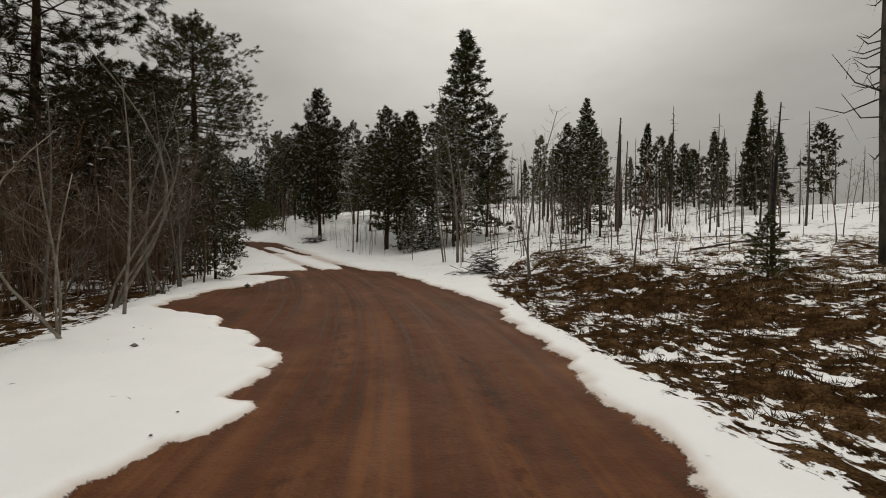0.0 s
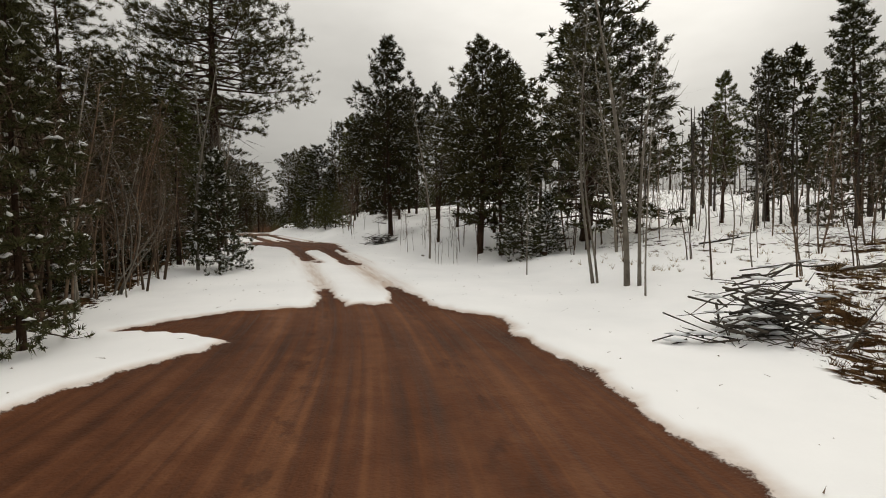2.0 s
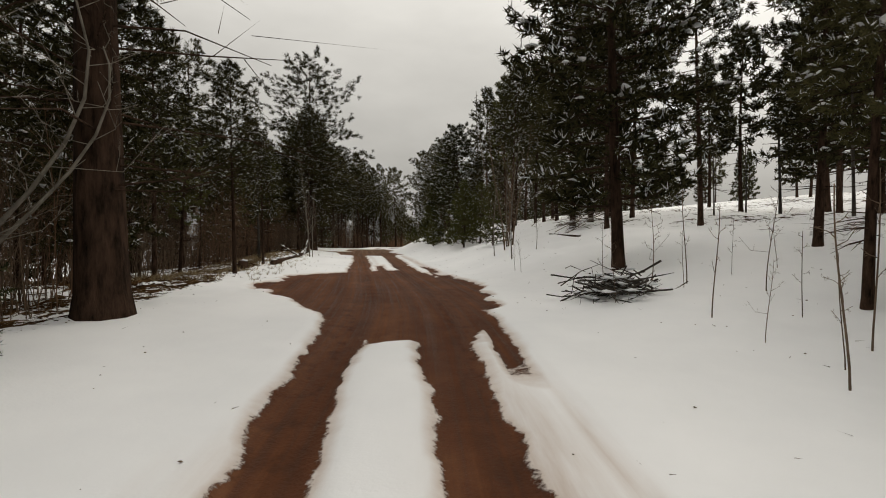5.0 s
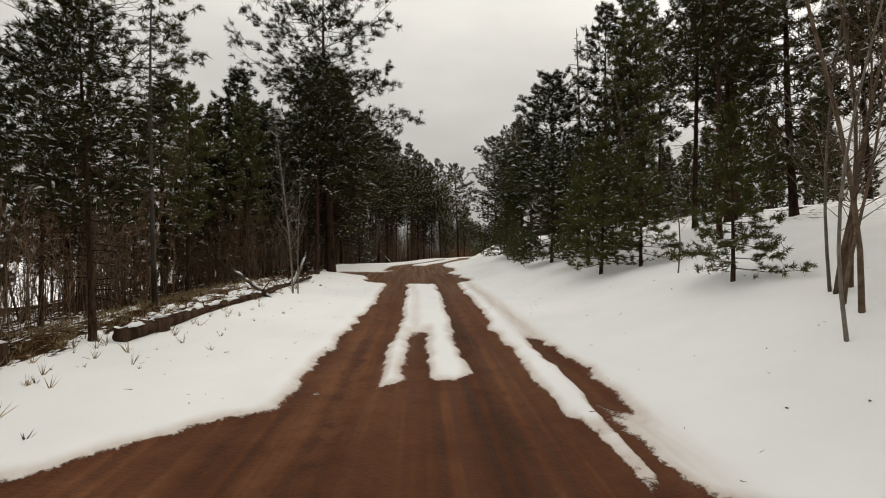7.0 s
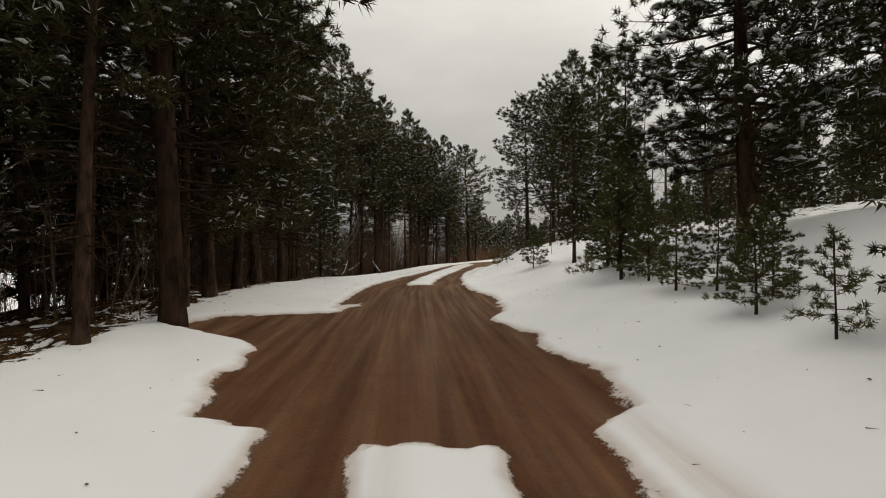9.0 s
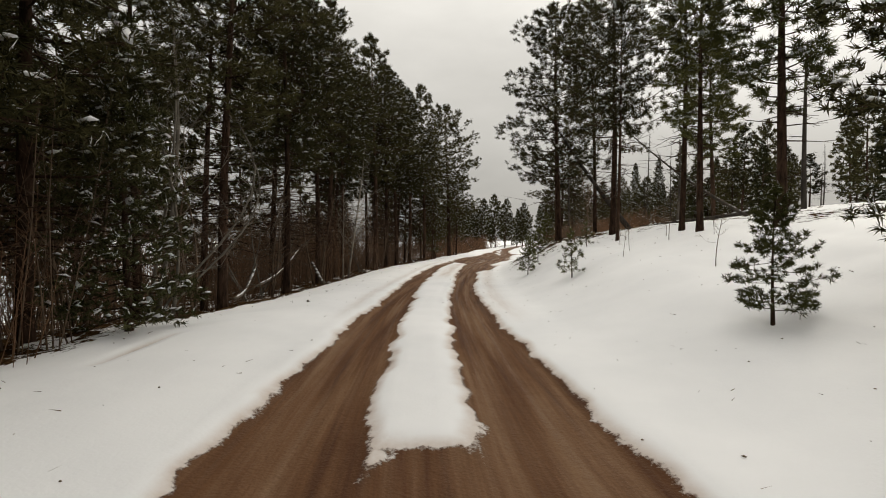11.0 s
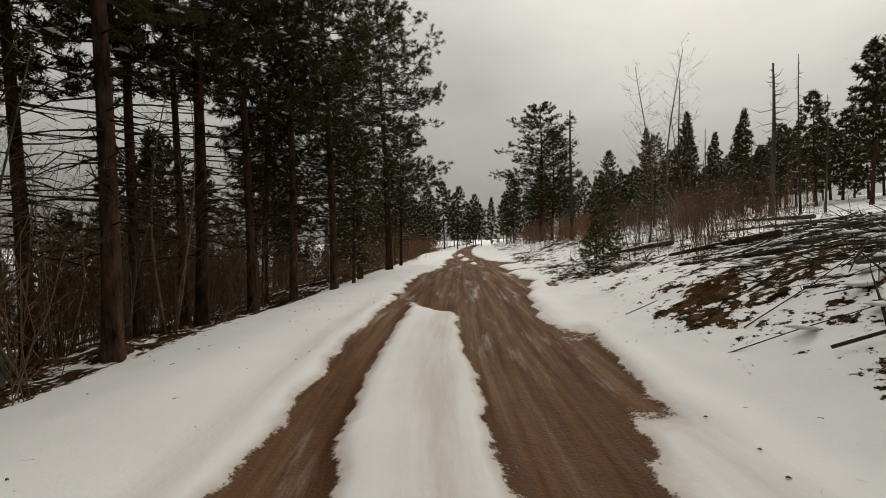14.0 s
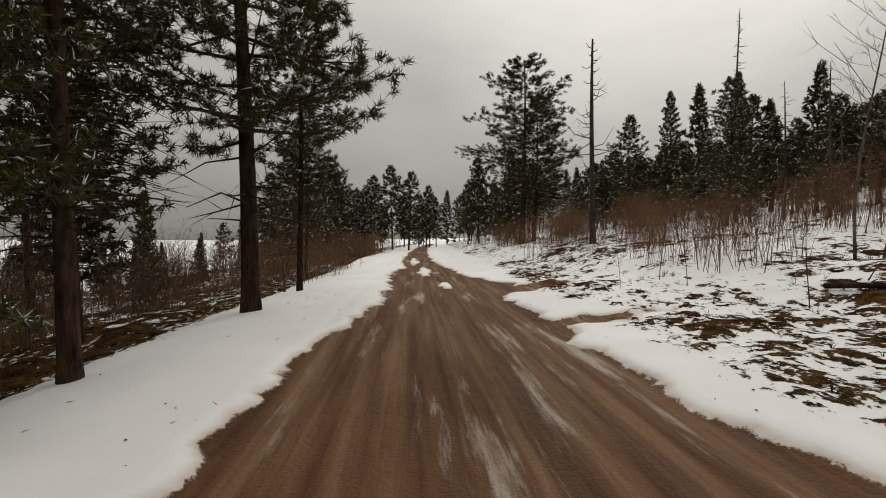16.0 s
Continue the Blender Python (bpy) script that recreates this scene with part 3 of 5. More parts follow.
    def mesh(self, name, material, smooth=True):
        me = bpy.data.meshes.new(name)
        n = len(self.v)
        co = np.concatenate([np.array(self.v, float).reshape(-1, 3)] + self.fans)
        count = np.array([len(f) for f in self.f] + [3] * ((len(co) - n) // 3), dtype=np.int32)
        corner = np.concatenate([np.array([k for f in self.f for k in f], dtype=np.int32), np.arange(n, len(co), dtype=np.int32)])
        me.vertices.add(len(co))
        me.vertices.foreach_set("co", co.astype(np.float32).ravel())
        me.loops.add(len(corner))
        me.loops.foreach_set("vertex_index", corner)
        me.polygons.add(len(count))
        me.polygons.foreach_set("loop_start", np.concatenate([[0], np.cumsum(count)[:-1]]).astype(np.int32))
        me.update(calc_edges=True)
        me.materials.append(material)
        if smooth:
            me.shade_smooth()
        return me


def part(name, soup, material, parent, label="", smooth=True, kind=""):
    ob = new(name, soup.mesh(name, material, smooth))
    ob.parent = parent
    return tagged(ob, label, kind=kind)


def root(name, label, category, group=""):
    e = new(name)
    e.empty_display_size = 0.3
    return tagged(e, label, category, group)


def wavy(rng, h, bend, n=9, lean=0.0):
    ph, ph2 = rng.uniform(0, 6.28), rng.uniform(0, 6.28)
    u = np.linspace(0, 1, n)
    return np.stack([bend * np.sin(u * 2.6 + ph) - bend * math.sin(ph) + lean * u * h, bend * np.sin(u * 3.1 + ph2) - bend * math.sin(ph2), u * h], -1)


# ---- kinds of tree; heights in metres ----
def pine(seed, h, base, spread, shape, limbs, tufts, blades, blade, width, snow, label, needles, name="pine_tree", rbase=0.0118, stubs=10, droop=0.0, heap=1.0):
    """shape 'round', 'cone' or 'column': how the limbs' length runs up the crown."""
    rng = np.random.default_rng(seed)
    e = root(name, label, "tree")
    line = wavy(rng, h, 0.012 * h, 11)
    r0 = rbase * h

    def axis(z):
        return np.array([np.interp(z, line[:, 2], line[:, i]) for i in range(3)])

    def rad(z):
        return max(0.012, r0 * (1 - z / h) ** 0.8)
    tr, br, nd, sn = Soup(), Soup(), Soup(), Soup()
    zz = [-0.25, 0.05, 0.35] + [h * u for u in np.linspace(0.08, 1, 10)]
    tr.tube([axis(max(z, 0)) + (np.array([0, 0, z]) if z < 0 else 0) for z in zz], [r0 * 1.35, r0 * 1.18, r0 * 1.02] + [rad(z) for z in zz[3:]], 8)
    for i in range(stubs):                       # dead lower limbs
        z = h * rng.uniform(0.12, max(base, 0.2))
        an = rng.uniform(0, 6.28)
        ln = spread * rng.uniform(0.25, 0.7)
        q = axis(z)
        d = np.array([math.cos(an), math.sin(an), rng.uniform(-0.25, 0.15)])
        bend = np.array([0, 0, rng.uniform(-0.2, 0.1)]) * ln
        br.tube([q, q + d * ln * 0.5, q + d * ln + bend], [0.022, 0.014, 0.005], 3, False)
        for _ in range(2):
            k = rng.uniform(0.4, 0.9)
            d2 = d + rng.normal(size=3) * 0.6
            br.spike(rng, q + d * ln * k, q + d * ln * k + d2 * ln * 0.35, 0.009)
    for i in range(limbs):
        u = (i + rng.uniform(0, 1)) / limbs          # 0 at the crown's foot, 1 at the tip
        z = h * (base + (1 - base) * u ** 0.92)
        if shape == "cone":
            prof = (1 - u) ** 0.85 * 0.95 + 0.05
        elif shape == "column":
            prof = (0.55 + 0.45 * math.sin(3.1 * u ** 0.8)) * (1 - u ** 4) * 0.9 + 0.08
        else:
            prof = math.sin(math.pi * (0.18 + 0.8 * u)) ** 0.7 * (1 - 0.35 * u) + 0.06
        ln = spread * prof * rng.uniform(0.62, 1.2)
        an = i * 2.399 + rng.uniform(-0.5, 0.5)
        rise = (0.05 + 0.75 * u ** 2) - droop * (1 - u) + rng.uniform(-0.28, 0.28)
        out = np.array([math.cos(an), math.sin(an), 0.0])
        q0 = axis(min(z, h * 0.995))
        tip = q0 + out * ln + np.array([0, 0, rise * ln])
        mid = q0 + out * ln * 0.5 + np.array([0, 0, rise * ln * 0.32 - 0.05 * ln])
        br.tube([q0, mid, tip], [max(0.008, rad(z) * 0.36), max(0.006, rad(z) * 0.2), 0.005], 3, False)
        k = max(2, int(round(tufts * (0.35 + 0.65 * ln / spread))))
        for j in range(k):
            w = 1.0 if j == 0 else rng.uniform(0.22, 1.0)
            on = q0 + (mid - q0) * (w * 2) if w < 0.5 else mid + (tip - mid) * (w * 2 - 1)
            sd_ = np.array([-out[1], out[0], 0]) * rng.choice([-1, 1])
            reach = 0 if j == 0 else ln * rng.uniform(0.10, 0.34) * (1.15 - w * 0.6)
            end = on + sd_ * reach + out * reach * 0.7 + np.array([0, 0, rng.uniform(-0.35, 0.6) * reach + rng.normal() * 0.22 * blade])
            if reach > 0.25:
                br.spike(rng, on, end, 0.009)
            aim = (end - on) / (reach + 1e-6) * 0.5 + out * 0.6 + np.array([0, 0, 0.45])
            nd.tuft(rng, end, aim, blade * rng.uniform(0.8, 1.25), blades, width, 1.1, 0.45)
            if rng.random() < snow:
                run = (end - on) / (reach + 1e-6) + out * 0.8 + np.array([0, 0, rise * 0.5])
                size_ = heap * blade * rng.uniform(0.25, 0.8)
                sn.pad(rng, end + np.array([0, 0, blade * 0.34]), run, size_, size_ * rng.uniform(0.35, 0.7), size_ * rng.uniform(0.2, 0.42))
            elif rng.random() < snow * 1.6:
                sn.tuft(rng, end + np.array([0, 0, blade * 0.12]), aim + np.array([0, 0, 0.5]), blade * 0.95, 3, width * 0.8)
    nd.tuft(rng, axis(h), (0, 0, 1), blade * 1.3, blades, width, 0.5)
    part("trunk", tr, BARK_PINE, e)
    part("branchwork", br, BARK_PINE, e, kind="stuff")
    part("crown", nd, needles, e, smooth=False, kind="stuff")
    if sn.full():
        part("snow_load", sn, SNOW, e, "clumps of wet snow on the needles", kind="stuff")
    return e


def bare_tree(seed, h, stems, branches, label, bark, name="aspen_tree", r=0.011, twig=0.5, bend=0.05, start=0.3, rise=0.9, lean=0.0, sides=6):
    """A leafless tree: one or more stems, limbs and twigs."""
    rng = np.random.default_rng(seed)
    e = root(name, label, "tree")
    tr, br = Soup(), Soup()
    for k in range(stems):
        hh = h * (1 if k == 0 else rng.uniform(0.6, 0.95))
        an0 = rng.uniform(0, 6.28)
        line = wavy(rng, hh, bend * hh * 0.5, 9, 0)
        off = np.array([math.cos(an0), math.sin(an0), 0]) * (0 if stems == 1 else rng.uniform(0.05, 0.3))
        ln_ = lean if stems == 1 else rng.uniform(0.01, 0.10)
        pts = [q + off + np.array([math.cos(an0), math.sin(an0), 0]) * ln_ * q[2] for q in line]
        pts[0] = pts[0] - np.array([0, 0, 0.2])
        rr = [r * hh * (1.15 if i == 0 else (1 - i / 8.6) ** 0.8) + 0.004 for i in range(9)]
        tr.tube(pts, rr, sides)
        nb = int(branches * hh / h)
        for i in range(nb):
            u = start + (1 - start) * (i + rng.uniform(0, 1)) / nb
            q = np.array([np.interp(u, np.linspace(0, 1, 9), [p_[c] for p_ in pts]) for c in range(3)])
            an = i * 2.399 + rng.uniform(-0.6, 0.6)
            ln = hh * (0.06 + 0.26 * (1 - u)) * rng.uniform(0.6, 1.25) * twig * 2
            d = np.array([math.cos(an), math.sin(an), rise * rng.uniform(0.5, 1.2)])
            d /= np.linalg.norm(d)
            kick = rng.normal(size=3) * 0.12 * ln
            m_, t_ = q + d * ln * 0.5 + kick, q + d * ln + np.array([0, 0, 0.16 * ln * rise])
            b0 = max(0.006, r * hh * (1 - u) * 0.42)
            br.tube([q, m_, t_], [b0, b0 * 0.6, 0.003], 4 if b0 > 0.012 else 3, False)
            for j in range(rng.integers(2, 5)):
                w = rng.uniform(0.3, 0.95)
                a_ = q + (m_ - q) * w * 2 if w < 0.5 else m_ + (t_ - m_) * (w * 2 - 1)
                d2 = d + rng.normal(size=3) * 0.55
                d2 /= np.linalg.norm(d2)
                l2 = ln * rng.uniform(0.2, 0.45)
                mid2 = a_ + d2 * l2 * 0.55 + rng.normal(size=3) * 0.02
                br.tube([a_, mid2], [b0 * 0.45, b0 * 0.3], 3, False)
                br.spike(rng, mid2, a_ + d2 * l2 + np.array([0, 0, 0.1 * l2]), b0 * 0.32)
                for _ in range(2):
                    d3 = d2 + rng.normal(size=3) * 0.6
                    br.spike(rng, a_ + d2 * l2 * 0.6, a_ + d2 * l2 * 0.6 + d3 * l2 * 0.4, max(0.003, b0 * 0.28))
    part("trunk", tr, bark, e)
    part("branchwork", br, bark, e, kind="stuff")
    return e


def snag(seed, h, limbs, label, r=0.012, broken=False, bark=None, ln0=0.12, curl=0.0):
    """A dead standing conifer: charred pole with short bare limbs."""
    rng = np.random.default_rng(seed)
    e = root("dead_tree", label, "dead tree")
    tr, br = Soup(), Soup()
    line = wavy(rng, h, 0.01 * h, 9)
    line[0, 2] -= 0.2
    r0 = r * h
    tr.tube(line, [r0 * (1.2 if i == 0 else (1 - i / 8.4) ** 0.75) + (0.025 if broken else 0.008) for i in range(9)], 6)
    for i in range(limbs):
        u = 0.3 + 0.68 * (i + rng.uniform(0, 1)) / limbs
        q = np.array([np.interp(u, np.linspace(0, 1, 9), line[:, c]) for c in range(3)])
        an = rng.uniform(0, 6.28)
        ln = h * ln0 * (1.25 - u) * rng.uniform(0.3, 1.3)
        d = np.array([math.cos(an), math.sin(an), rng.uniform(-0.35, 0.25)])
        t_ = q + d * ln + np.array([0, 0, curl * ln])
        br.tube([q, q + d * ln * 0.55, t_], [0.022, 0.015, 0.005], 3, False)
        for _ in range(2):
            d2 = d + rng.normal(size=3) * 0.6
            a_ = q + d * ln * rng.uniform(0.4, 0.9)
            br.spike(rng, a_, a_ + d2 * ln * 0.35, 0.008)
    part("trunk", tr, bark or BARK_DEAD, e)
    part("branchwork", br, bark or BARK_DEAD, e, kind="stuff")
    return e


def brush(seed, h, stems, width, label, bark, name="bare_shrub", category="shrub", r=0.009, twigs=5):
    rng = np.random.default_rng(seed)
    e = root(name, label, category)
    st, tw = Soup(), Soup()
    for k in range(stems):
        hh = h * rng.uniform(0.45, 1.05)
        an = rng.uniform(0, 6.28)
        o = np.array([math.cos(an), math.sin(an), 0]) * width * math.sqrt(rng.uniform(0, 1))
        d = np.array([rng.normal() * 0.14, rng.normal() * 0.14, 1.0])
        kick = rng.normal(size=3) * 0.05 * hh
        p0, p1, p2 = o - np.array([0, 0, 0.12]), o + d * hh * 0.5 + kick, o + d * hh
        rr = r * rng.uniform(0.6, 1.4)
        st.tube([p0, p1, p2], [rr * 1.2, rr * 0.8, 0.002], 4, False)
        for j in range(twigs):
            w = rng.uniform(0.25, 0.97)
            a_ = p0 + (p1 - p0) * w * 2 if w < 0.5 else p1 + (p2 - p1) * (w * 2 - 1)
            an2 = rng.uniform(0, 6.28)
            d2 = np.array([math.cos(an2) * 0.7, math.sin(an2) * 0.7, rng.uniform(0.3, 1.0)])
            l2 = hh * rng.uniform(0.10, 0.26)
            t_ = a_ + d2 * l2
            tw.spike(rng, a_, t_, rr * 0.6)
            tw.spike(rng, a_, t_, rr * 0.6)
            for _ in range(2):
                d3 = d2 + rng.normal(size=3) * 0.5
                b_ = a_ + d2 * l2 * rng.uniform(0.3, 0.9)
                tw.spike(rng, b_, b_ + d3 * l2 * 0.5, rr * 0.4)
    part("stemwork", st, bark, e, kind="stuff")
    part("twigwork", tw, bark, e, kind="stuff")
    return e


def log(seed, ln, r, label, stubs=5, snow=True, bark=None):
    """A fallen trunk along x, with broken limbs and a line of snow."""
    rng = np.random.default_rng(seed)
    e = root("fallen_log", label, "log")
    tr, br, sn = Soup(), Soup(), Soup()
    pts = [np.array([ln * (u - 0.5), 0.05 * ln * math.sin(u * 2.5 + seed) * 0.4, r * 0.8]) for u in np.linspace(0, 1, 8)]
    tr.tube(pts, [r * (1.1 - 0.55 * i / 7) for i in range(8)], 7)
    for i in range(stubs):
        q = pts[rng.integers(1, 7)]
        d = np.array([rng.uniform(-0.4, 0.8), rng.normal() * 0.8, rng.uniform(0.1, 1.0)])
        l2 = rng.uniform(0.2, 0.7)
        br.tube([q, q + d * l2], [0.022, 0.006], 4, False)
    if snow:
        for i in range(int(ln * 3.2)):
            u = rng.uniform(0.02, 0.95)
            q = np.array([ln * (u - 0.5), np.interp(u, np.linspace(0, 1, 8), [p_[1] for p_ in pts]), r * 0.8 + r * (1.1 - 0.55 * u) * 0.85])
            sn.pad(rng, q, (1.0, rng.normal() * 0.1, 0), rng.uniform(0.12, 0.34), r * rng.uniform(0.5, 0.85), rng.uniform(0.03, 0.06))
    part("trunk", tr, bark or WOOD_GREY, e)
    if br.full():
        part("branchwork", br, bark or WOOD_GREY, e, kind="stuff")
    if sn.full():
        part("snow_load", sn, SNOW, e, "line of snow on the log", kind="stuff")
    return e


L_TALL = "tall dark-green ponderosa pine dusted with snow, in the roadside forest"
KINDS = {
    "pine_a": lambda: pine(1, 12, 0.24, 2.2, "round", 85, 22, 19, 0.25, 0.020, 0.14, L_TALL, NEEDLES),
    "pine_b": lambda: pine(2, 13, 0.34, 2.1, "round", 72, 22, 19, 0.25, 0.020, 0.20, L_TALL, NEEDLES, stubs=26, rbase=0.0098),
    "pine_c": lambda: pine(3, 13, 0.44, 2.0, "column", 64, 21, 19, 0.25, 0.020, 0.18, L_TALL, NEEDLES, stubs=34, rbase=0.0095),
    "pine_d": lambda: pine(4, 10, 0.12, 1.9, "column", 99, 21, 18, 0.23, 0.020, 0.13, "full-crowned dark pine with snowy boughs in the forest", NEEDLES, stubs=6),
    "pine_e": lambda: pine(15, 11, 0.24, 2.7, "round", 83, 30, 35, 0.20, 0.010, 0.14, "broad-crowned ponderosa pine standing beside the road", NEEDLES, stubs=14, rbase=0.0135),
    "pine_f": lambda: pine(16, 12, 0.20, 2.3, "round", 99, 26, 35, 0.19, 0.010, 0.22, "tall roadside pine with dense fine needles and snowy boughs", NEEDLES, stubs=40, rbase=0.0105),
    "pine_g": lambda: pine(17, 13, 0.38, 2.1, "column", 78, 25, 35, 0.19, 0.010, 0.18, "tall bare-stemmed pine with many dead lower limbs beside the road", NEEDLES, stubs=70, rbase=0.0098),
    "pine_h": lambda: pine(18, 13.5, 0.40, 4.1, "round", 109, 35, 30, 0.25, 0.013, 0.12, "old ponderosa pine with a thick trunk and broad round crown", NEEDLES, stubs=26, rbase=0.024),
    "pine_i": lambda: pine(19, 7.6, 0.20, 2.3, "round", 94, 29, 32, 0.19, 0.011, 0.26, "stout dark pine with snow lying on its heavy boughs", NEEDLES_FIR, stubs=12, rbase=0.026, heap=1.3),
    "pine_j": lambda: pine(20, 11.0, 0.34, 3.2, "round", 57, 25, 30, 0.22, 0.012, 0.20, "open-crowned pine with long snow-dusted limbs against the sky", NEEDLES, stubs=30, rbase=0.014),
    "pine_k": lambda: pine(13, 10.0, 0.30, 1.35, "column", 68, 18, 30, 0.20, 0.012, 0.16, "slim young ponderosa pine with short tufted limbs", NEEDLES_YOUNG, stubs=14, rbase=0.0105),
    "fir_s": lambda: pine(14, 4.5, 0.05, 1.5, "cone", 99, 20, 22, 0.15, 0.011, 0.22, "small conifer with heavy clumps of wet snow on drooping boughs", NEEDLES_FIR, "fir_tree", stubs=0, droop=0.2, heap=1.35),
    "fir_a": lambda: pine(5, 11, 0.06, 1.9, "cone", 153, 17, 14, 0.21, 0.026, 0.20, "dark pointed fir tree, lightly snowed, among pines", NEEDLES_FIR, "fir_tree", stubs=2, droop=0.12),
    "fir_b": lambda: pine(6, 7, 0.04, 1.6, "cone", 113, 18, 16, 0.18, 0.016, 0.14, "small fir with snow-laden drooping boughs by the road", NEEDLES_FIR, "fir_tree", stubs=0, droop=0.15, heap=1.15),
    "young_a": lambda: pine(7, 2.6, 0.10, 0.95, "cone", 46, 18, 26, 0.115, 0.008, 0.11, "young pine with open snow-dusted boughs on the snowy bank", NEEDLES_YOUNG, "young_pine", 0.013, 0),
    "young_b": lambda: pine(8, 3.4, 0.08, 1.1, "cone", 64, 18, 26, 0.125, 0.008, 0.11, "bushy young pine holding snow on the roadside bank", NEEDLES_YOUNG, "young_pine", 0.012, 0),
    "young_c": lambda: pine(9, 1.6, 0.12, 0.6, "cone", 21, 11, 17, 0.12, 0.008, 0.12, "sparse little pine seedling poking through snow", NEEDLES_YOUNG, "young_pine", 0.012, 0),
    "far_a": lambda: pine(10, 11, 0.18, 2.1, "round", 49, 10, 13, 0.46, 0.075, 0.14, "distant dark pine in the forest edge", NEEDLES, "distant_pine", stubs=4),
    "far_b": lambda: pine(11, 11, 0.08, 1.8, "cone", 68, 9, 13, 0.42, 0.072, 0.12, "distant pointed conifer in the forest", NEEDLES_FIR, "fir_tree", stubs=2, droop=0.1),
    "far_c": lambda: pine(12, 12, 0.34, 1.9, "column", 43, 10, 13, 0.44, 0.070, 0.14, "distant bare-stemmed pine in the forest", NEEDLES, "distant_pine", stubs=14),
    "aspen_a": lambda: bare_tree(21, 6.5, 1, 36, "leafless pale-barked aspen on snowy ground", BARK_ASPEN, r=0.0062, bend=0.10),
    "aspen_b": lambda: bare_tree(22, 6.0, 2, 30, "forked leafless aspen with pale bark", BARK_ASPEN, r=0.0062, bend=0.13),
    "aspen_c": lambda: bare_tree(23, 4.5, 1, 22, "thin bare aspen sapling rising from the snow", BARK_ASPEN, r=0.0046, twig=0.42, bend=0.14),
    "aspen_d": lambda: bare_tree(26, 8.0, 2, 40, "tall leafless aspen with many fine twigs", BARK_ASPEN, r=0.0075, twig=0.5, start=0.22, rise=1.3, bend=0.06),
    "grey_a": lambda: bare_tree(24, 5.0, 3, 26, "bare grey-brown understorey tree with tangled twigs", BARK_TWIG, "bare_tree", r=0.006, twig=0.62, bend=0.12, start=0.2),
    "grey_b": lambda: bare_tree(25, 7.0, 2, 36, "tall leafless forest tree with thin crooked limbs", BARK_TWIG, "bare_tree", r=0.0048, twig=0.55, start=0.22, bend=0.13),
    "sapling": lambda: bare_tree(27, 2.4, 1, 10, "thin leafless sapling standing in snow", BARK_TWIG, "sapling", r=0.005, twig=0.5, start=0.35, sides=4, bend=0.08),
    "switch": lambda: bare_tree(28, 1.8, 1, 6, "thin upright leafless shoot standing in snow", BARK_TWIG, "sapling", r=0.0036, twig=0.35, start=0.4, sides=4, bend=0.05),
    "bent": lambda: bare_tree(29, 4.2, 3, 20, "bent grey-barked sapling clump arching over the snow", BARK_ASPEN, "bare_tree", r=0.0062, twig=0.6, bend=0.42, start=0.2, rise=0.6),
    "snag_a": lambda: snag(31, 8, 30, "charred dead pine pole with stubby bare limbs", 0.0085),
    "snag_b": lambda: snag(32, 6, 12, "blackened broken-topped dead tree", 0.011, True),
    "snag_c": lambda: snag(33, 9, 60, "tall slender dead conifer with short bare limbs", 0.0085, False, None, 0.085),
    "snag_d": lambda: snag(34, 7, 44, "twisted dead tree with crooked limbs", 0.013, True, None, 0.20, 0.35),
    "brush_a": lambda: brush(41, 2.3, 26, 0.9, "thicket of bare grey-brown stems under the pines", BARK_TWIG, twigs=6),
    "brush_b": lambda: brush(42, 3.2, 24, 1.0, "tall leafless thicket at the forest edge", BARK_TWIG, twigs=8),
    "brush_c": lambda: brush(44, 3.6, 26, 1.1, "tall red-brown leafless thicket below the pines", BARK_RED, twigs=10, r=0.007),
    "thicket": lambda: brush(45, 3.4, 34, 1.1, "dense brown leafless thicket with fine tangled twigs", BARK_BROWN, "thicket", "thicket", twigs=13, r=0.007),
    "willow": lambda: brush(43, 1.7, 44, 0.9, "dense reddish-brown leafless willow shrub", BARK_RED, "willow_shrub", twigs=15, r=0.005),
    "log_a": lambda: log(51, 5.0, 0.10, "weathered brown fallen log with snow on top", 6, True, BARK_PINE),
    "log_b": lambda: log(52, 3.2, 0.08, "short grey fallen log lying in snow"),
    "log_c": lambda: log(53, 7.0, 0.085, "long charred fallen trunk on the slope", 12, True, BARK_DEAD),
}
MADE = {}


def put(kind, x, y, z, h=None, turn=0.0, nominal=None, tilt=(0, 0), wide=1.0):
    """Stand one of a kind at a place, h metres tall; later ones are copies of the first."""
    sc = 1.0 if h is None else h / nominal
    m = pose(x, y, z, tilt[0], tilt[1], turn)
    if kind not in MADE:
        e = KINDS[kind]()
        e.matrix_basis = m @ Matrix.Diagonal((sc * wide, sc * wide, sc, 1))
        MADE[kind] = (e, sc * wide, sc)
        return e
    e, w0, s0 = MADE[kind]
    return copy_thing(e, m @ Matrix.Diagonal((sc * wide / w0, sc * wide / w0, sc / s0, 1)))


NOMINAL = {"pine_a": 12, "pine_b": 13, "pine_c": 13, "pine_d": 10, "pine_e": 11, "pine_f": 12, "pine_g": 13, "pine_h": 13.5, "pine_i": 7.6, "pine_j": 11, "pine_k": 10, "fir_s": 4.5, "fir_a": 11, "fir_b": 7, "young_a": 2.6, "young_b": 3.4, "young_c": 1.6,
           "far_a": 11, "far_b": 11, "far_c": 12, "aspen_a": 6.5, "aspen_b": 6, "aspen_c": 4.5, "aspen_d": 8, "grey_a": 5, "grey_b": 7, "sapling": 2.4, "bent": 4.2, "switch": 1.8,
           "snag_a": 8, "snag_b": 6, "snag_c": 9, "snag_d": 7, "brush_a": 2.3, "brush_b": 3.2, "brush_c": 3.6, "willow": 1.7, "thicket": 3.4}
dice = np.random.default_rng(77)
TAKEN = []


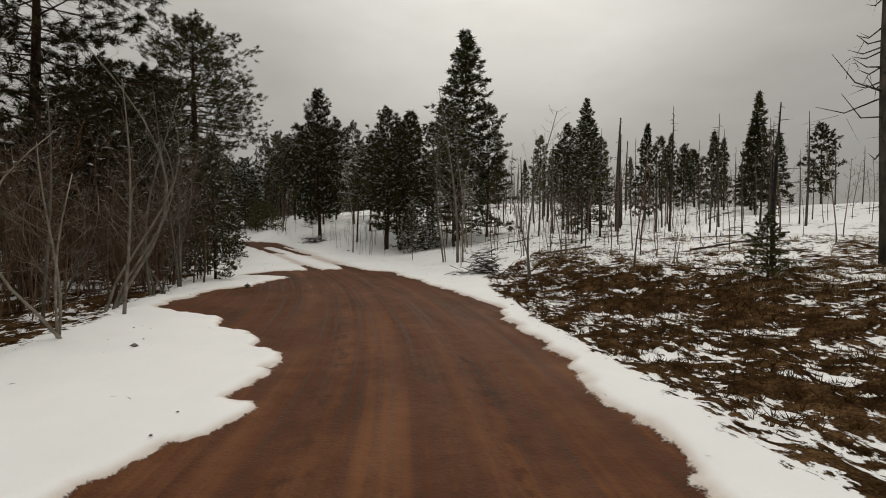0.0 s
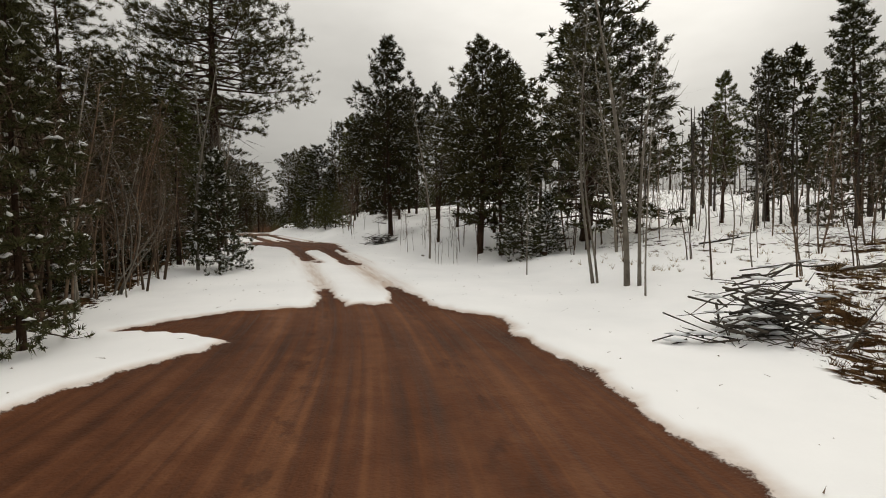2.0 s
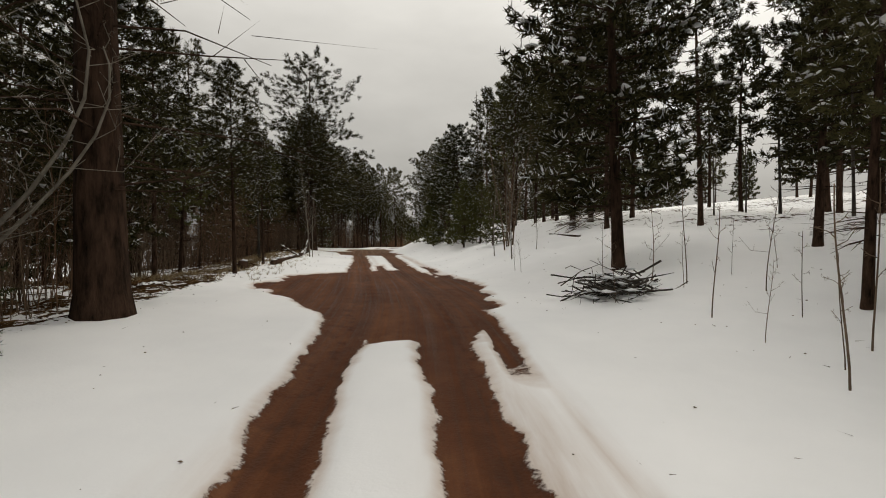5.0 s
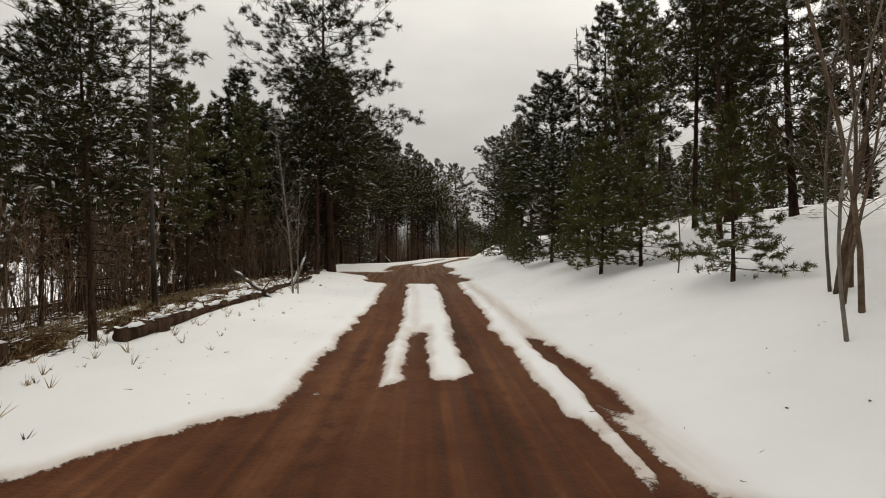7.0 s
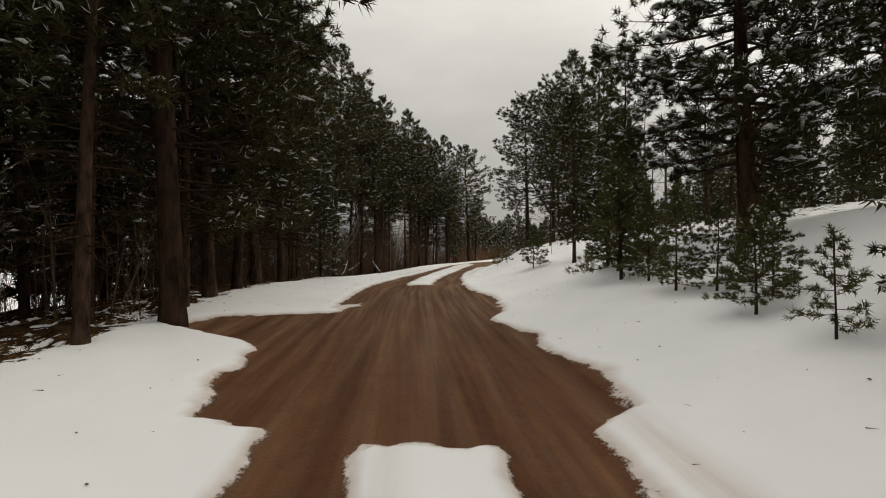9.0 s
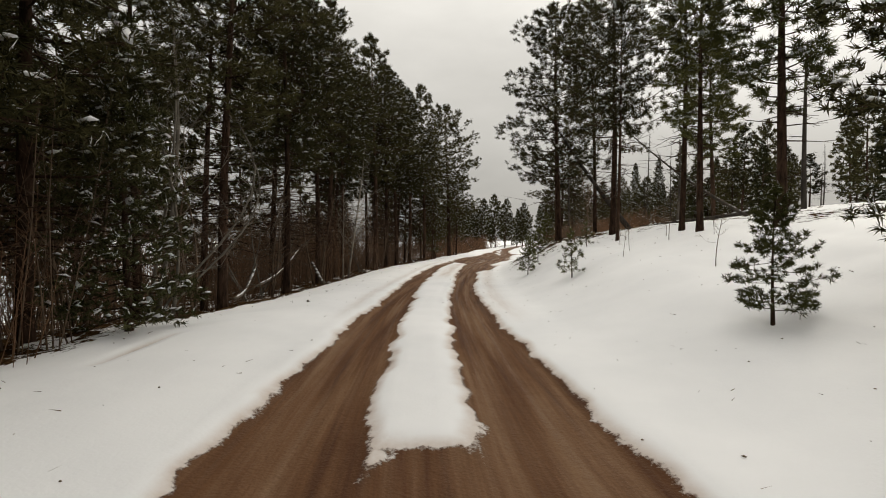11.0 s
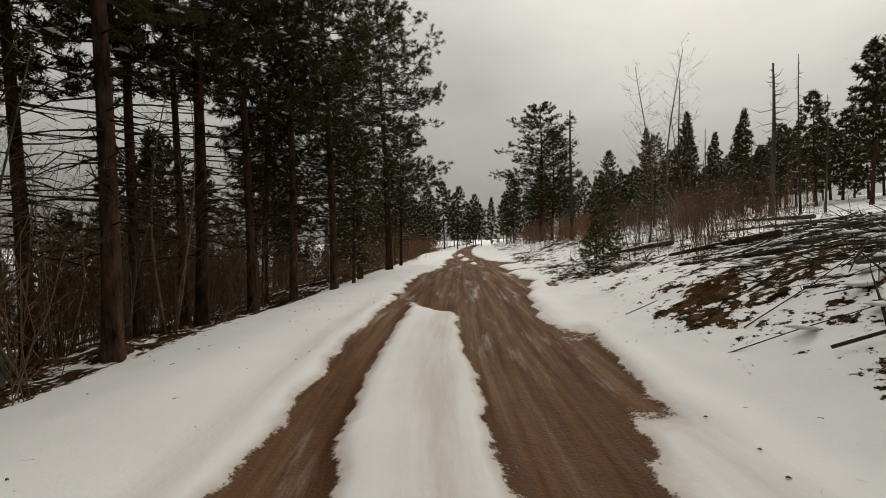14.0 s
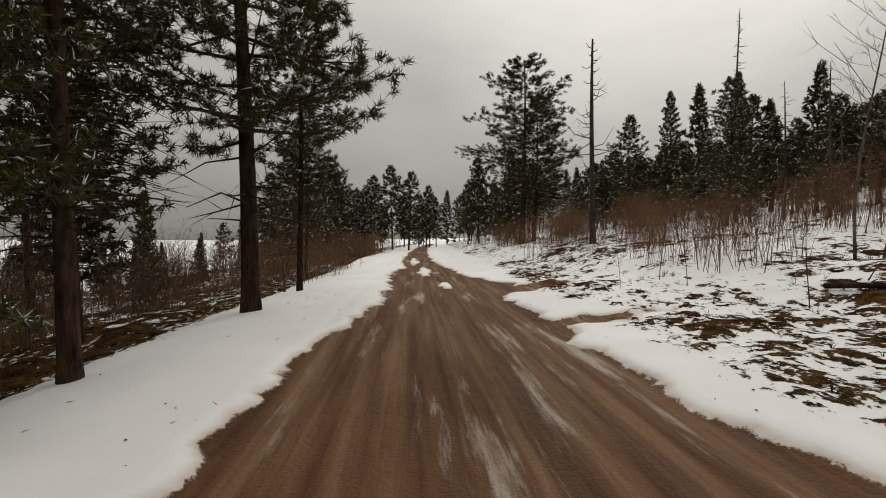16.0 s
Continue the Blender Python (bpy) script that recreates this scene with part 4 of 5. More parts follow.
def stand(kind, s, d, h, wide=1.0, tilt=(0, 0)):
    x, y, z = spot(s, d)
    TAKEN.append((x, y))
    return put(kind, x, y, z - 0.03, h, float(dice.uniform(0, 360)), NOMINAL[kind], tilt, wide)


def free(x, y, gap):
    return all((x - a) ** 2 + (y - c) ** 2 > gap * gap for a, c in TAKEN)

# ---- placed trees: kind, s, d, height, breadth ----
RIGHT_A = [("fir_a", 29.0, 11.3, 13.9, 1.55), ("pine_d", 37.8, 4.9, 11.3, 1.05), ("pine_d", 29.6, 6.4, 9.0, 1.2), ("pine_a", 28.4, 6.8, 8.0, .95),
           ("fir_a", 21.4, 15.2, 7.7, 1.1), ("pine_d", 26.6, 19.3, 7.6, .9), ("pine_b", 26.7, 9.7, 9.0, 1), ("pine_c", 27.5, 12.8, 8.8, 1), ("pine_a", 33.5, 9, 7.6, 1), ("pine_c", 31, 12.5, 8.4, 1),
           ("pine_a", 36.5, 8.5, 7.6, 1), ("pine_k", 27, 17, 6.6, 1), ("pine_k", 25, 21, 6.4, 1), ("pine_b", 33.5, 5.9, 7.0, 1), ("pine_c", 31.6, 7.2, 7.4, 1),
           ("fir_b", 29.6, 8.0, 2.6, 1.1), ("fir_s", 26.8, 6.9, 3.0, 1.2), ("fir_s", 27.6, 8.4, 2.4, 1.1)]
RIGHT_A2 = [("aspen_d", 19.8, 5.8, 8, 1), ("aspen_b", 20.8, 5.7, 6.0, 1), ("aspen_c", 18.9, 5.3, 3.6, 1), ("aspen_a", 29.8, 4.2, 6.6, 1), ("aspen_b", 13.8, 5.2, 5.2, 1.1),
            ("snag_a", 8.7, 8.3, 3.7, 1.6), ("snag_d", 8, 10.2, 7, 1), ("snag_a", 14.8, 19.4, 5, 1), ("young_b", 8.2, 7.6, 1.3, 1.3), ("aspen_c", 23.5, 5.2, 3.4, 1),
            ("aspen_d", 24.5, 9.5, 7, .9), ("grey_b", 27.2, 9.2, 6.5, 1)]
LEFT_A = [("pine_h", 34.4, -4.1, 13.5, 1.0), ("pine_d", 37.2, -5.6, 6.6, 1.1), ("fir_b", 17.0, -4.2, 4.6, .85), ("grey_b", 15.8, -5.2, 5.6, 1.1), ("fir_s", 25.9, -3.35, 3.4, .9), ("pine_k", 27.2, -4.6, 5.4, 1.2), ("pine_e", 15.2, -8.4, 11.6, 1.2),
          ("pine_a", 21, -7.5, 7.4, 1.1), ("pine_d", 26, -8.4, 8.0, 1.2), ("aspen_a", 25.9, -3.9, 6.5, 1), ("aspen_b", 28, -3.4, 6.5, 1), ("aspen_c", 29.6, -3.3, 5.0, 1),
          ("aspen_a", 30.6, -3.5, 5.4, 1), ("aspen_c", 31.2, -3.9, 5, 1), ("aspen_b", 14.4, -4.7, 5, 1), ("aspen_c", 15, -5.0, 4, 1), ("aspen_a", 20.2, -4.9, 4.6, 1), ("aspen_b", 11.8, -4.9, 4.4, 1.1),
          ("pine_a", 31.2, -6.4, 6.0, 1.1), ("grey_b", 24.6, -5.6, 5.4, 1.1), ("fir_s", 31.6, -4.6, 3.2, 1.1), ("pine_a", 19.2, -6.4, 7.0, 1.2), ("pine_f", 24.6, -6.8, 7.6, 1.2), ("pine_d", 29.0, -6.8, 6.6, 1.2), ("pine_e", 33.0, -6.6, 6.6, 1.2), ("pine_f", 22.2, -9.0, 7.2, 1.2)]
LEFT_B = [("pine_b", 47.0, -4.5, 4.8, 1.1), ("pine_c", 43.1, -4.6, 6.4, 1), ("snag_c", 49.9, -5.2, 6.2, 1), ("pine_j", 54.9, -9.8, 11.3, 1), ("pine_k", 54.4, -6.6, 6.0, 1), ("pine_c", 50.5, -7.8, 6.4, .8), ("pine_d", 61.8, -7.6, 9.0, 1.1),
          ("aspen_d", 53.0, -3.2, 5, .7), ("pine_j", 61.0, -3.6, 12.6, 1.05), ("pine_b", 59.4, -3.9, 8.6, 1.1), ("pine_c", 60.6, -4.6, 9.0, 1.1),
          ("pine_g", 62.2, -4.0, 9.2, 1), ("pine_d", 63.8, -4.2, 9.6, 1.2), ("pine_a", 65.3, -4.2, 9.6, 1.1), ("pine_d", 67.2, -4.4, 10.8, 1.15)]
LEFT_B2 = [("pine_k", 62.4, -6.8, 7.4, 1.1), ("pine_f", 69.8, -4.7, 11, 1.05), ("pine_f", 72.6, -5.4, 10, 1.1), ("pine_b", 65.2, -7.2, 8.6, 1.1), ("pine_c", 51.5, -10, 7, .9),
           ("pine_d", 44, -9, 7.4, 1.1), ("pine_a", 40, -8.5, 7.6, 1.1), ("pine_b", 42.5, -6.6, 7.4, 1), ("pine_k", 57.8, -6.0, 6.6, 1)]
RIGHT_B = [("young_b", 47.1, 4.6, 2.6, 1), ("fir_b", 56.5, 4.6, 4.4, 1.1), ("young_b", 51.7, 4.4, 3.3, 1.1), ("young_b", 51.1, 5.1, 3, 1.1), ("young_b", 53.6, 4.8, 3.5, 1.1),
           ("young_a", 58.9, 4.1, 1.3, 1), ("young_a", 59.4, 4.7, 1.4, 1), ("young_b", 61, 4.3, 1.7, 1), ("young_a", 60.4, 4.6, 1.4, 1), ("young_b", 62.5, 4.6, 1.8, 1),
           ("young_c", 57.6, 3.9, 1, 1), ("young_b", 63.5, 4.5, 3, 1), ("young_b", 55, 5.3, 3, 1), ("young_b", 64.6, 5.2, 3.2, 1), ("fir_b", 66, 5.2, 3.8, 1), ("young_a", 57.4, 5.6, 1.8, 1)]
RIGHT_B2 = [("pine_k", 65, 5.1, 5.6, 1), ("pine_d", 70, 5.3, 5.8, 1), ("pine_c", 82.8, 6.2, 8.4, .75), ("pine_c", 50.5, 6.6, 8.5, .8), ("pine_c", 53.2, 7.7, 9.0, .85),
            ("pine_d", 47.0, 8.9, 9.4, 1.1), ("pine_c", 48.0, 10.4, 9.6, 1.1), ("pine_a", 45.5, 7.4, 9.3, 1.1), ("pine_c", 43.4, 7.7, 9.0, 1), ("pine_c", 45.6, 10, 9.6, 1),
            ("snag_c", 66.1, 8.9, 11.2, 1), ("pine_k", 59.3, 9.3, 10, 1), ("pine_k", 55.1, 10.2, 9.4, 1), ("pine_i", 62.4, 6.6, 7.8, 1), ("pine_a", 69.5, 9.5, 5, 1), ("pine_d", 73, 12, 5.5, 1), ("pine_b", 41, 9.5, 9, 1),
            ("pine_b", 54, 9.2, 9.4, 1), ("pine_c", 57.0, 11.6, 9.6, 1), ("pine_d", 52, 9.6, 8.6, 1), ("pine_a", 60.2, 8.2, 9.5, .9), ("pine_b", 61.4, 10.4, 10.5, 1), ("pine_c", 64, 12.4, 10, 1.1), ("pine_d", 63.2, 10.4, 8, 1), ("pine_k", 76.2, 7.7, 8.7, 1.2), ("pine_k", 78.4, 7.0, 7.6, 1.1)]
RIGHT_B3 = [("aspen_c", 42.7, 4.0, 4.2, 1), ("aspen_c", 44.4, 3.9, 3.4, 1), ("aspen_c", 45.5, 4.7, 3.8, 1), ("grey_b", 44.9, 4.4, 5, 1), ("grey_a", 45.6, 4.8, 4.6, 1), ("aspen_c", 43.2, 5.0, 2, 1),
            ("sapling", 40.1, 3.4, 1, 1), ("sapling", 40.6, 3.4, .8, 1), ("aspen_c", 49, 4.8, 2.6, 1), ("grey_b", 55.5, 6.8, 6, 1), ("grey_b", 66, 6.6, 5, 1)]
RIGHT_C = [("pine_e", 88.2, 5.0, 10.5, 1.05), ("pine_c", 92, 7.2, 12, 1), ("pine_j", 84.6, 6.5, 10, .9), ("pine_c", 80.2, 7.3, 10, .9), ("pine_k", 87.6, 11.4, 8.2, 1.2),
           ("snag_b", 84, 13, 6, 1), ("young_c", 82.5, 5.1, .9, 1), ("young_a", 82.2, 3.1, 1.35, .8), ("young_c", 77.8, 3.6, 1.2, 1), ("young_c", 84.4, 3.7, 1.2, 1),
           ("young_a", 71.2, 4.1, 1.6, 1), ("pine_e", 134.9, 8.1, 13.4, 1.3), ("pine_a", 137.5, 9.6, 11.5, 1.2), ("snag_d", 120.2, 8.2, 9.2, .9), ("snag_d", 112.1, 16.9, 8.2, 1), ("far_b", 140.5, 24.9, 11.3, 1)]
RIGHT_C2 = [("snag_c", 123.2, 16.9, 11.2, .9), ("fir_a", 125.4, 18.4, 8.4, 1), ("grey_b", 107, 8.4, 7.5, 1), ("grey_b", 104.2, 8.6, 7.5, 1.1), ("young_b", 102.3, 5.2, 3.0, .9), ("young_a", 99.6, 4.2, 1.6, 1.1),
            ("pine_a", 118, 13, 6, 1), ("far_b", 124, 22, 8, 1), ("far_a", 119, 24, 7.5, 1), ("fir_a", 130, 17, 8.5, 1), ("pine_d", 126, 12.5, 6.5, 1), ("snag_c", 107, 15, 7, .8)]
LEFT_C = [("pine_g", 88.1, -5.7, 13, 1.1), ("pine_g", 92.5, -4.7, 13, 1.1), ("pine_g", 95.4, -5.0, 12.5, 1.1), ("pine_g", 97.6, -4.9, 13, 1.0), ("pine_g", 98.9, -4.3, 12, 1),
          ("pine_e", 108.3, -3.0, 13, 1.0), ("pine_c", 94.9, -6, 12, 1), ("pine_g", 104.1, -3.5, 10, 1.1), ("pine_a", 106.8, -5.2, 8.5, 1.0),
          ("pine_b", 111.9, -2.9, 7.8, 1.1), ("pine_c", 96.8, -6.2, 12, 1), ("fir_b", 73.1, -4.3, 4.6, 1), ("aspen_b", 76, -6, 8.5, 1), ("pine_c", 86.6, -7, 12, 1)]
LEFT_C2 = [("pine_b", 99.6, -5.4, 11, 1), ("pine_a", 106.5, -8.5, 8, 1), ("pine_f", 102.6, -5.6, 9, 1), ("pine_b", 84, -6.5, 12, 1.1), ("pine_b", 91.2, -6.6, 11.5, 1), ("pine_g", 93.6, -7.0, 12, 1.1), ("pine_g", 86.0, -5.4, 12, 1), ("pine_g", 100.2, -3.5, 12.5, 1.0), ("pine_d", 102, -3.3, 5.2, 1), ("pine_g", 89.7, -5.6, 11.5, 0.9), ("pine_g", 78.4, -5.4, 12.5, 1.1), ("pine_g", 81.8, -5.0, 12, 1.0), ("pine_g", 83.6, -5.8, 12, 1.1), ("aspen_d", 88.0, -4.9, 6.5, 1.1),
           ("pine_c", 80, -6.8, 12, 1), ("far_a", 155, -3, 9.5, 1),
           ("grey_b", 113, -3.6, 5, 1), ("pine_c", 77.5, -7, 12, 1), ("pine_a", 118.5, -4.2, 7, 1), ("far_a", 126, -6, 7.5, 1)]
for group in (RIGHT_A, RIGHT_A2, LEFT_A, LEFT_B, LEFT_B2, RIGHT_B, RIGHT_B2, RIGHT_B3, RIGHT_C, RIGHT_C2, LEFT_C, LEFT_C2):
    for kind, s, d, h, wide in group:
        stand(kind, s, d, h, wide)


# ---- the forest behind them ----
def scatter(kinds, n, s0, s1, d0, d1, h0, h1, gap, wide=1.0):
    done = tries = 0
    while done < n and tries < n * 30:
        tries += 1
        s, d = dice.uniform(s0, s1), dice.uniform(d0, d1)
        x, y, z = spot(s, d)
        if free(x, y, gap):
            stand(kinds[int(dice.integers(len(kinds)))], s, d, dice.uniform(h0, h1), wide * dice.uniform(0.9, 1.15))
            done += 1


scatter(["pine_a", "pine_k"], 3, -4, 34, -10, -7, 5.0, 6.5, 1.8, 1.1)
scatter(["far_a", "far_b", "far_c"], 12, -4, 34, -16, -9, 5.5, 7.5, 1.7, 1.1)
scatter(["pine_k", "pine_a"], 4, 36, 56, -10, -7, 5.5, 7, 2.0, 1.05)
scatter(["far_a", "far_b", "far_c"], 9, 36, 58, -15, -8, 6, 8.5, 1.8, 1.05)
scatter(["pine_d", "pine_a"], 3, 66, 78, -9, -5.5, 8.5, 10.5, 1.6, 1.1)
scatter(["far_a", "far_b", "far_c"], 20, 58, 80, -14, -7, 6.5, 9, 1.5, 1.1)
scatter(["far_c", "far_a", "far_c"], 5, 76, 94, -16, -8, 9, 11, 1.8)
scatter(["fir_b", "fir_s"], 3, 19, 35, -7, -4.8, 2.4, 3.6, 1.2, 1.1)
scatter(["far_a", "far_b", "far_c"], 44, -6, 82, -34, -14, 7, 9.5, 1.7, 1.15)
scatter(["far_a", "far_c", "far_b"], 36, 104, 160, -46, -12, 5.5, 8, 1.8)
scatter(["far_a", "far_b"], 18, 3, 28, 26, 50, 6, 8.5, 1.8)
scatter(["snag_a", "snag_c"], 30, 3, 26, 15, 40, 3.5, 6.5, 1.0)
scatter(["sapling", "aspen_c", "sapling"], 22, 7, 20, 8.5, 20, 1.4, 3.2, 0.8)
scatter(["far_a", "far_b", "far_c"], 60, 150, 205, -20, 26, 7, 10, 1.8)
scatter(["far_a", "far_c"], 12, 132, 156, -12, -3.4, 5.5, 8, 1.6)
scatter(["far_a", "far_c", "far_b"], 34, 84, 150, -36, -14, 3.5, 5.5, 1.6, 1.3)
scatter(["far_a", "far_b", "far_c", "far_b"], 28, 26, 62, 20, 48, 5.5, 8.5, 1.8)
scatter(["far_a", "far_c", "far_c"], 8, 36, 56, 10, 18, 7, 9.5, 2.0)
scatter(["far_a", "far_b"], 10, 62, 80, 11, 19, 4, 6, 2.0)
scatter(["far_a", "far_b", "far_c"], 46, 76, 160, 20, 45, 6, 9, 2.0)
scatter(["far_a", "far_c", "far_a"], 44, 116, 152, 13, 32, 4.0, 6.2, 1.5, 1.3)
scatter(["snag_a", "snag_b", "snag_c"], 60, 9, 48, 13.5, 38, 3.5, 7, 1.0)
scatter(["snag_a", "snag_c"], 12, 86, 130, 14, 34, 3.5, 6.5, 1.4)
# leafless understorey
scatter(["bent", "bent", "aspen_a"], 16, 3, 34, -6.4, -4.5, 2.8, 5.2, 1.0)
scatter(["bent", "aspen_b", "grey_a"], 12, 73, 97, -6.2, -4.9, 3.4, 5.6, 1.2)
scatter(["thicket", "thicket", "brush_c", "grey_a"], 40, -3, 33, -9, -4.9, 2.4, 4.4, 0.7)
scatter(["thicket", "brush_c"], 30, 56, 82, -12, -5.6, 2.0, 3.6, 0.9)
scatter(["thicket", "grey_a"], 30, 36, 57, -16, -6.2, 2.4, 4.2, 0.9)
scatter(["thicket", "brush_c", "grey_b"], 44, 78, 100, -12, -5.2, 2.2, 4.2, 0.8)
scatter(["grey_a", "grey_b", "aspen_c"], 30, 10, 33, -5.6, -4.5, 2.6, 5.0, 0.5)
scatter(["sapling", "sapling", "aspen_c"], 80, 13, 36, 8, 26, 1.8, 4.2, 0.5)
scatter(["snag_a", "snag_a", "snag_c"], 64, 12, 46, 11, 36, 2.6, 5.5, 0.7)
scatter(["sapling", "aspen_c", "sapling", "grey_a"], 46, 11, 33, 6.5, 18, 1.6, 3.6, 0.7)
scatter(["sapling", "switch", "switch"], 34, 26.5, 36, 3.4, 6.8, 0.9, 2.0, 0.4)
scatter(["grey_a", "grey_b", "grey_b", "aspen_c", "aspen_a"], 46, -3, 34, -11, -4.5, 3.2, 6.0, 0.8)
scatter(["brush_a", "brush_b", "brush_c"], 46, -3, 36, -12, -4.8, 1.8, 3.4, 0.9)
scatter(["brush_a", "grey_a"], 14, 38, 60, -12, -6, 1.6, 3.2, 1.0)
scatter(["brush_c", "brush_b", "grey_a", "brush_c", "grey_b"], 44, 70, 97, -9, -5.0, 2.2, 4.0, 0.7)
scatter(["brush_b", "brush_a"], 22, 56, 72, -9, -5, 1.5, 2.6, 0.9)
scatter(["brush_c", "brush_b"], 40, 40, 112, -18, -8.5, 2, 3.6, 1.2)
scatter(["brush_a", "brush_b", "sapling"], 40, 98, 118, -15, -4.4, 1.2, 2.2, 0.8)
scatter(["far_c", "far_a"], 4, 101, 118, -17, -9, 8, 10, 1.6)
scatter(["brush_c", "brush_b"], 14, 99, 112, -10, -5.4, 2, 3.2, 0.8)
scatter(["grey_a", "brush_a", "thicket", "bent"], 13, 97.5, 104.5, 4.9, 9.5, 1.3, 2.5, 0.7)
scatter(["thicket"], 14, 84, 99, -8, -5.3, 2.4, 4.2, 0.7)
scatter(["willow"], 56, 110, 160, -9, -3.2, 1.5, 2.6, 0.8)
scatter(["thicket"], 56, 66, 150, -30, -11, 2.6, 4.2, 1.3)
scatter(["willow"], 66, 105, 148, 6, 14, 1.2, 2.2, 0.8)
scatter(["sapling", "sapling", "willow"], 15, 92, 112, 4.6, 12, 0.9, 1.7, 0.8)
scatter(["sapling"], 9, 74, 86, 4.4, 8, 0.7, 1.3, 0.8)


# ---- fallen wood, brush piles, stumps, stones, grass ----
LOG_LENGTH = {"log_a": 5.0, "log_b": 3.2, "log_c": 7.0}


def lay(kind, s, d, turn, pitch=0.0, up=0.0, scale=1.0):
    """Lay a log on the ground, tilted as the ground runs under it; pitch lifts one end more."""
    x, y, z = spot(s, d)
    nx, ny = centre(s)[3:]
    yaw = math.degrees(math.atan2(nx, -ny)) + turn        # 0: along the road
    half = 0.4 * LOG_LENGTH[kind] * scale
    cx, cy = math.cos(radians(yaw)) * half, math.sin(radians(yaw)) * half
    z0, z1 = at_xy(x - cx, y - cy)[2], at_xy(x + cx, y + cy)[2]
    return put(kind, x, y, max(0.5 * (z0 + z1), z - 0.04) + up, scale, yaw, 1.0, (0, -pitch - math.degrees(math.atan2(z1 - z0, 2 * half))))


for kind, s, d, turn, pitch, up, sc in (("log_a", 49.8, -3.9, -4, 0, 0, 1.1), ("log_a", 54.6, -3.75, -3, 1, 0, .9), ("log_b", 52.2, -3.9, 60, 24, .1, .7), ("log_b", 84.8, -5.0, 30, 18, .5, .9),
                                        ("log_c", 92.0, 6.2, -10, 0, .0, .5), ("log_c", 95.5, 7.4, 12, 2, .0, .6), ("log_a", 90.5, 5.6, -24, 0, .0, .5), ("log_c", 88.0, 11, 25, 0, .05, 1),
                                        ("log_a", 97.5, 6.5, 8, 0, .02, .8), ("log_b", 99.0, 5.0, -30, 0, .02, 1), ("log_c", 102.0, 11, 15, 0, .05, .8),
                                        ("log_c", 93.8, 9.5, 8, 2, .0, .7), ("log_c", 97.5, 9.0, -14, 0, .0, .7), ("log_a", 94.2, 5.0, 20, 0, .0, .45), ("log_c", 100.5, 8.0, -22, 2, .0, .55),
                                        ("log_a", 104.0, 7.0, 14, 0, .02, .8), ("log_b", 89.6, 4.7, 12, 0, .02, .7), ("log_c", 106, 13, -6, 0, .05, .9)):
    lay(kind, s, d, turn, pitch, up, sc)
for kind, s, d, turn, sc in (("log_b", 30.5, 10.6, 35, .8), ("log_c", 22.0, 12.5, 80, .9), ("log_b", 17.5, 9.5, 62, 1), ("log_a", 12.5, 12, 85, 1),
                             ("log_a", 44.5, 6.6, 8, .6), ("log_b", 64.0, -5.2, 10, 1), ("log_a", 60.5, -5.4, 12, 1), ("log_b", 102.5, -6, 30, 1), ("log_a", 106, -6.5, 60, 1), ("log_c", 15, 16, 70, .8)):
    lay(kind, s, d, turn, 0, -0.03, sc * 0.7)


def leaning(name, label, foot, top, r, seed, bark, stubs):
    """A dead trunk that leans from its foot (s, d, metres up) to its top."""
    rng = np.random.default_rng(seed)
    x0, y0, z0 = spot(foot[0], foot[1])
    x1, y1, z1 = spot(top[0], top[1])
    a, c = np.array([0, 0, foot[2]]), np.array([x1 - x0, y1 - y0, z1 - z0 + top[2]])
    e = root(name, label, "dead tree")
    e.location = (x0, y0, z0)
    tr, br, sn = Soup(), Soup(), Soup()
    pts = [a + (c - a) * u + np.array([0, 0, -0.25 * math.sin(3.14 * u)]) for u in np.linspace(0, 1, 9)]
    tr.tube(pts, [r * (1.15 - 0.8 * u) for u in np.linspace(0, 1, 9)], 7)
    for i in range(stubs):
        u = rng.uniform(0.25, 0.98)
        q = a + (c - a) * u + np.array([0, 0, -0.25 * math.sin(3.14 * u)])
        d = (c - a) / np.linalg.norm(c - a) * 0.5 + rng.normal(size=3) * 0.7
        l2 = rng.uniform(0.2, 0.8)
        br.tube([q, q + d * l2], [0.018, 0.004], 3, False)
    for i in range(26):
        u = rng.uniform(0.05, 0.9)
        q = a + (c - a) * u + np.array([0, 0, -0.25 * math.sin(3.14 * u) + r * (1.1 - 0.8 * u)])
        sn.pad(rng, q, c - a, 0.16, r * 0.7, 0.02)
    part("trunk", tr, bark, e)
    part("branchwork", br, bark, e, kind="stuff")
    part("snow_load", sn, SNOW, e, "patches of snow along the trunk", kind="stuff")


leaning("leaning_dead_tree", "dead grey pine leaning against living pines above the road", (86.0, 7.6, -0.1), (89.2, 4.2, 7.0), 0.10, 61, BARK_DEAD, 16)
leaning("leaning_dead_tree", "second dead trunk tilted across the snowy slope", (84.6, 11.5, -0.1), (87.6, 7.8, 4.2), 0.06, 62, BARK_DEAD, 14)
leaning("leaning_dead_tree", "thin pale dead pole leaning over roadside willows", (126.5, -3.2, 0.6), (125.6, -4.4, 2.6), 0.07, 63, WOOD_GREY, 2)
leaning("leaning_dead_tree", "snow-streaked dead stem propped in the dark thicket", (62.6, -4.6, -0.1), (62.2, -4.2, 1.5), 0.06, 64, WOOD_GREY, 2)
leaning("leaning_dead_tree", "pale bent dead stem hanging in the brush", (80.4, -5.4, 0.5), (83.2, -5.0, 1.7), 0.04, 65, WOOD_GREY, 3)
leaning("leaning_dead_tree", "pale broken stem slanting out of the thicket", (78.2, -5.0, 0.2), (80.0, -5.2, 1.1), 0.04, 66, WOOD_GREY, 3)


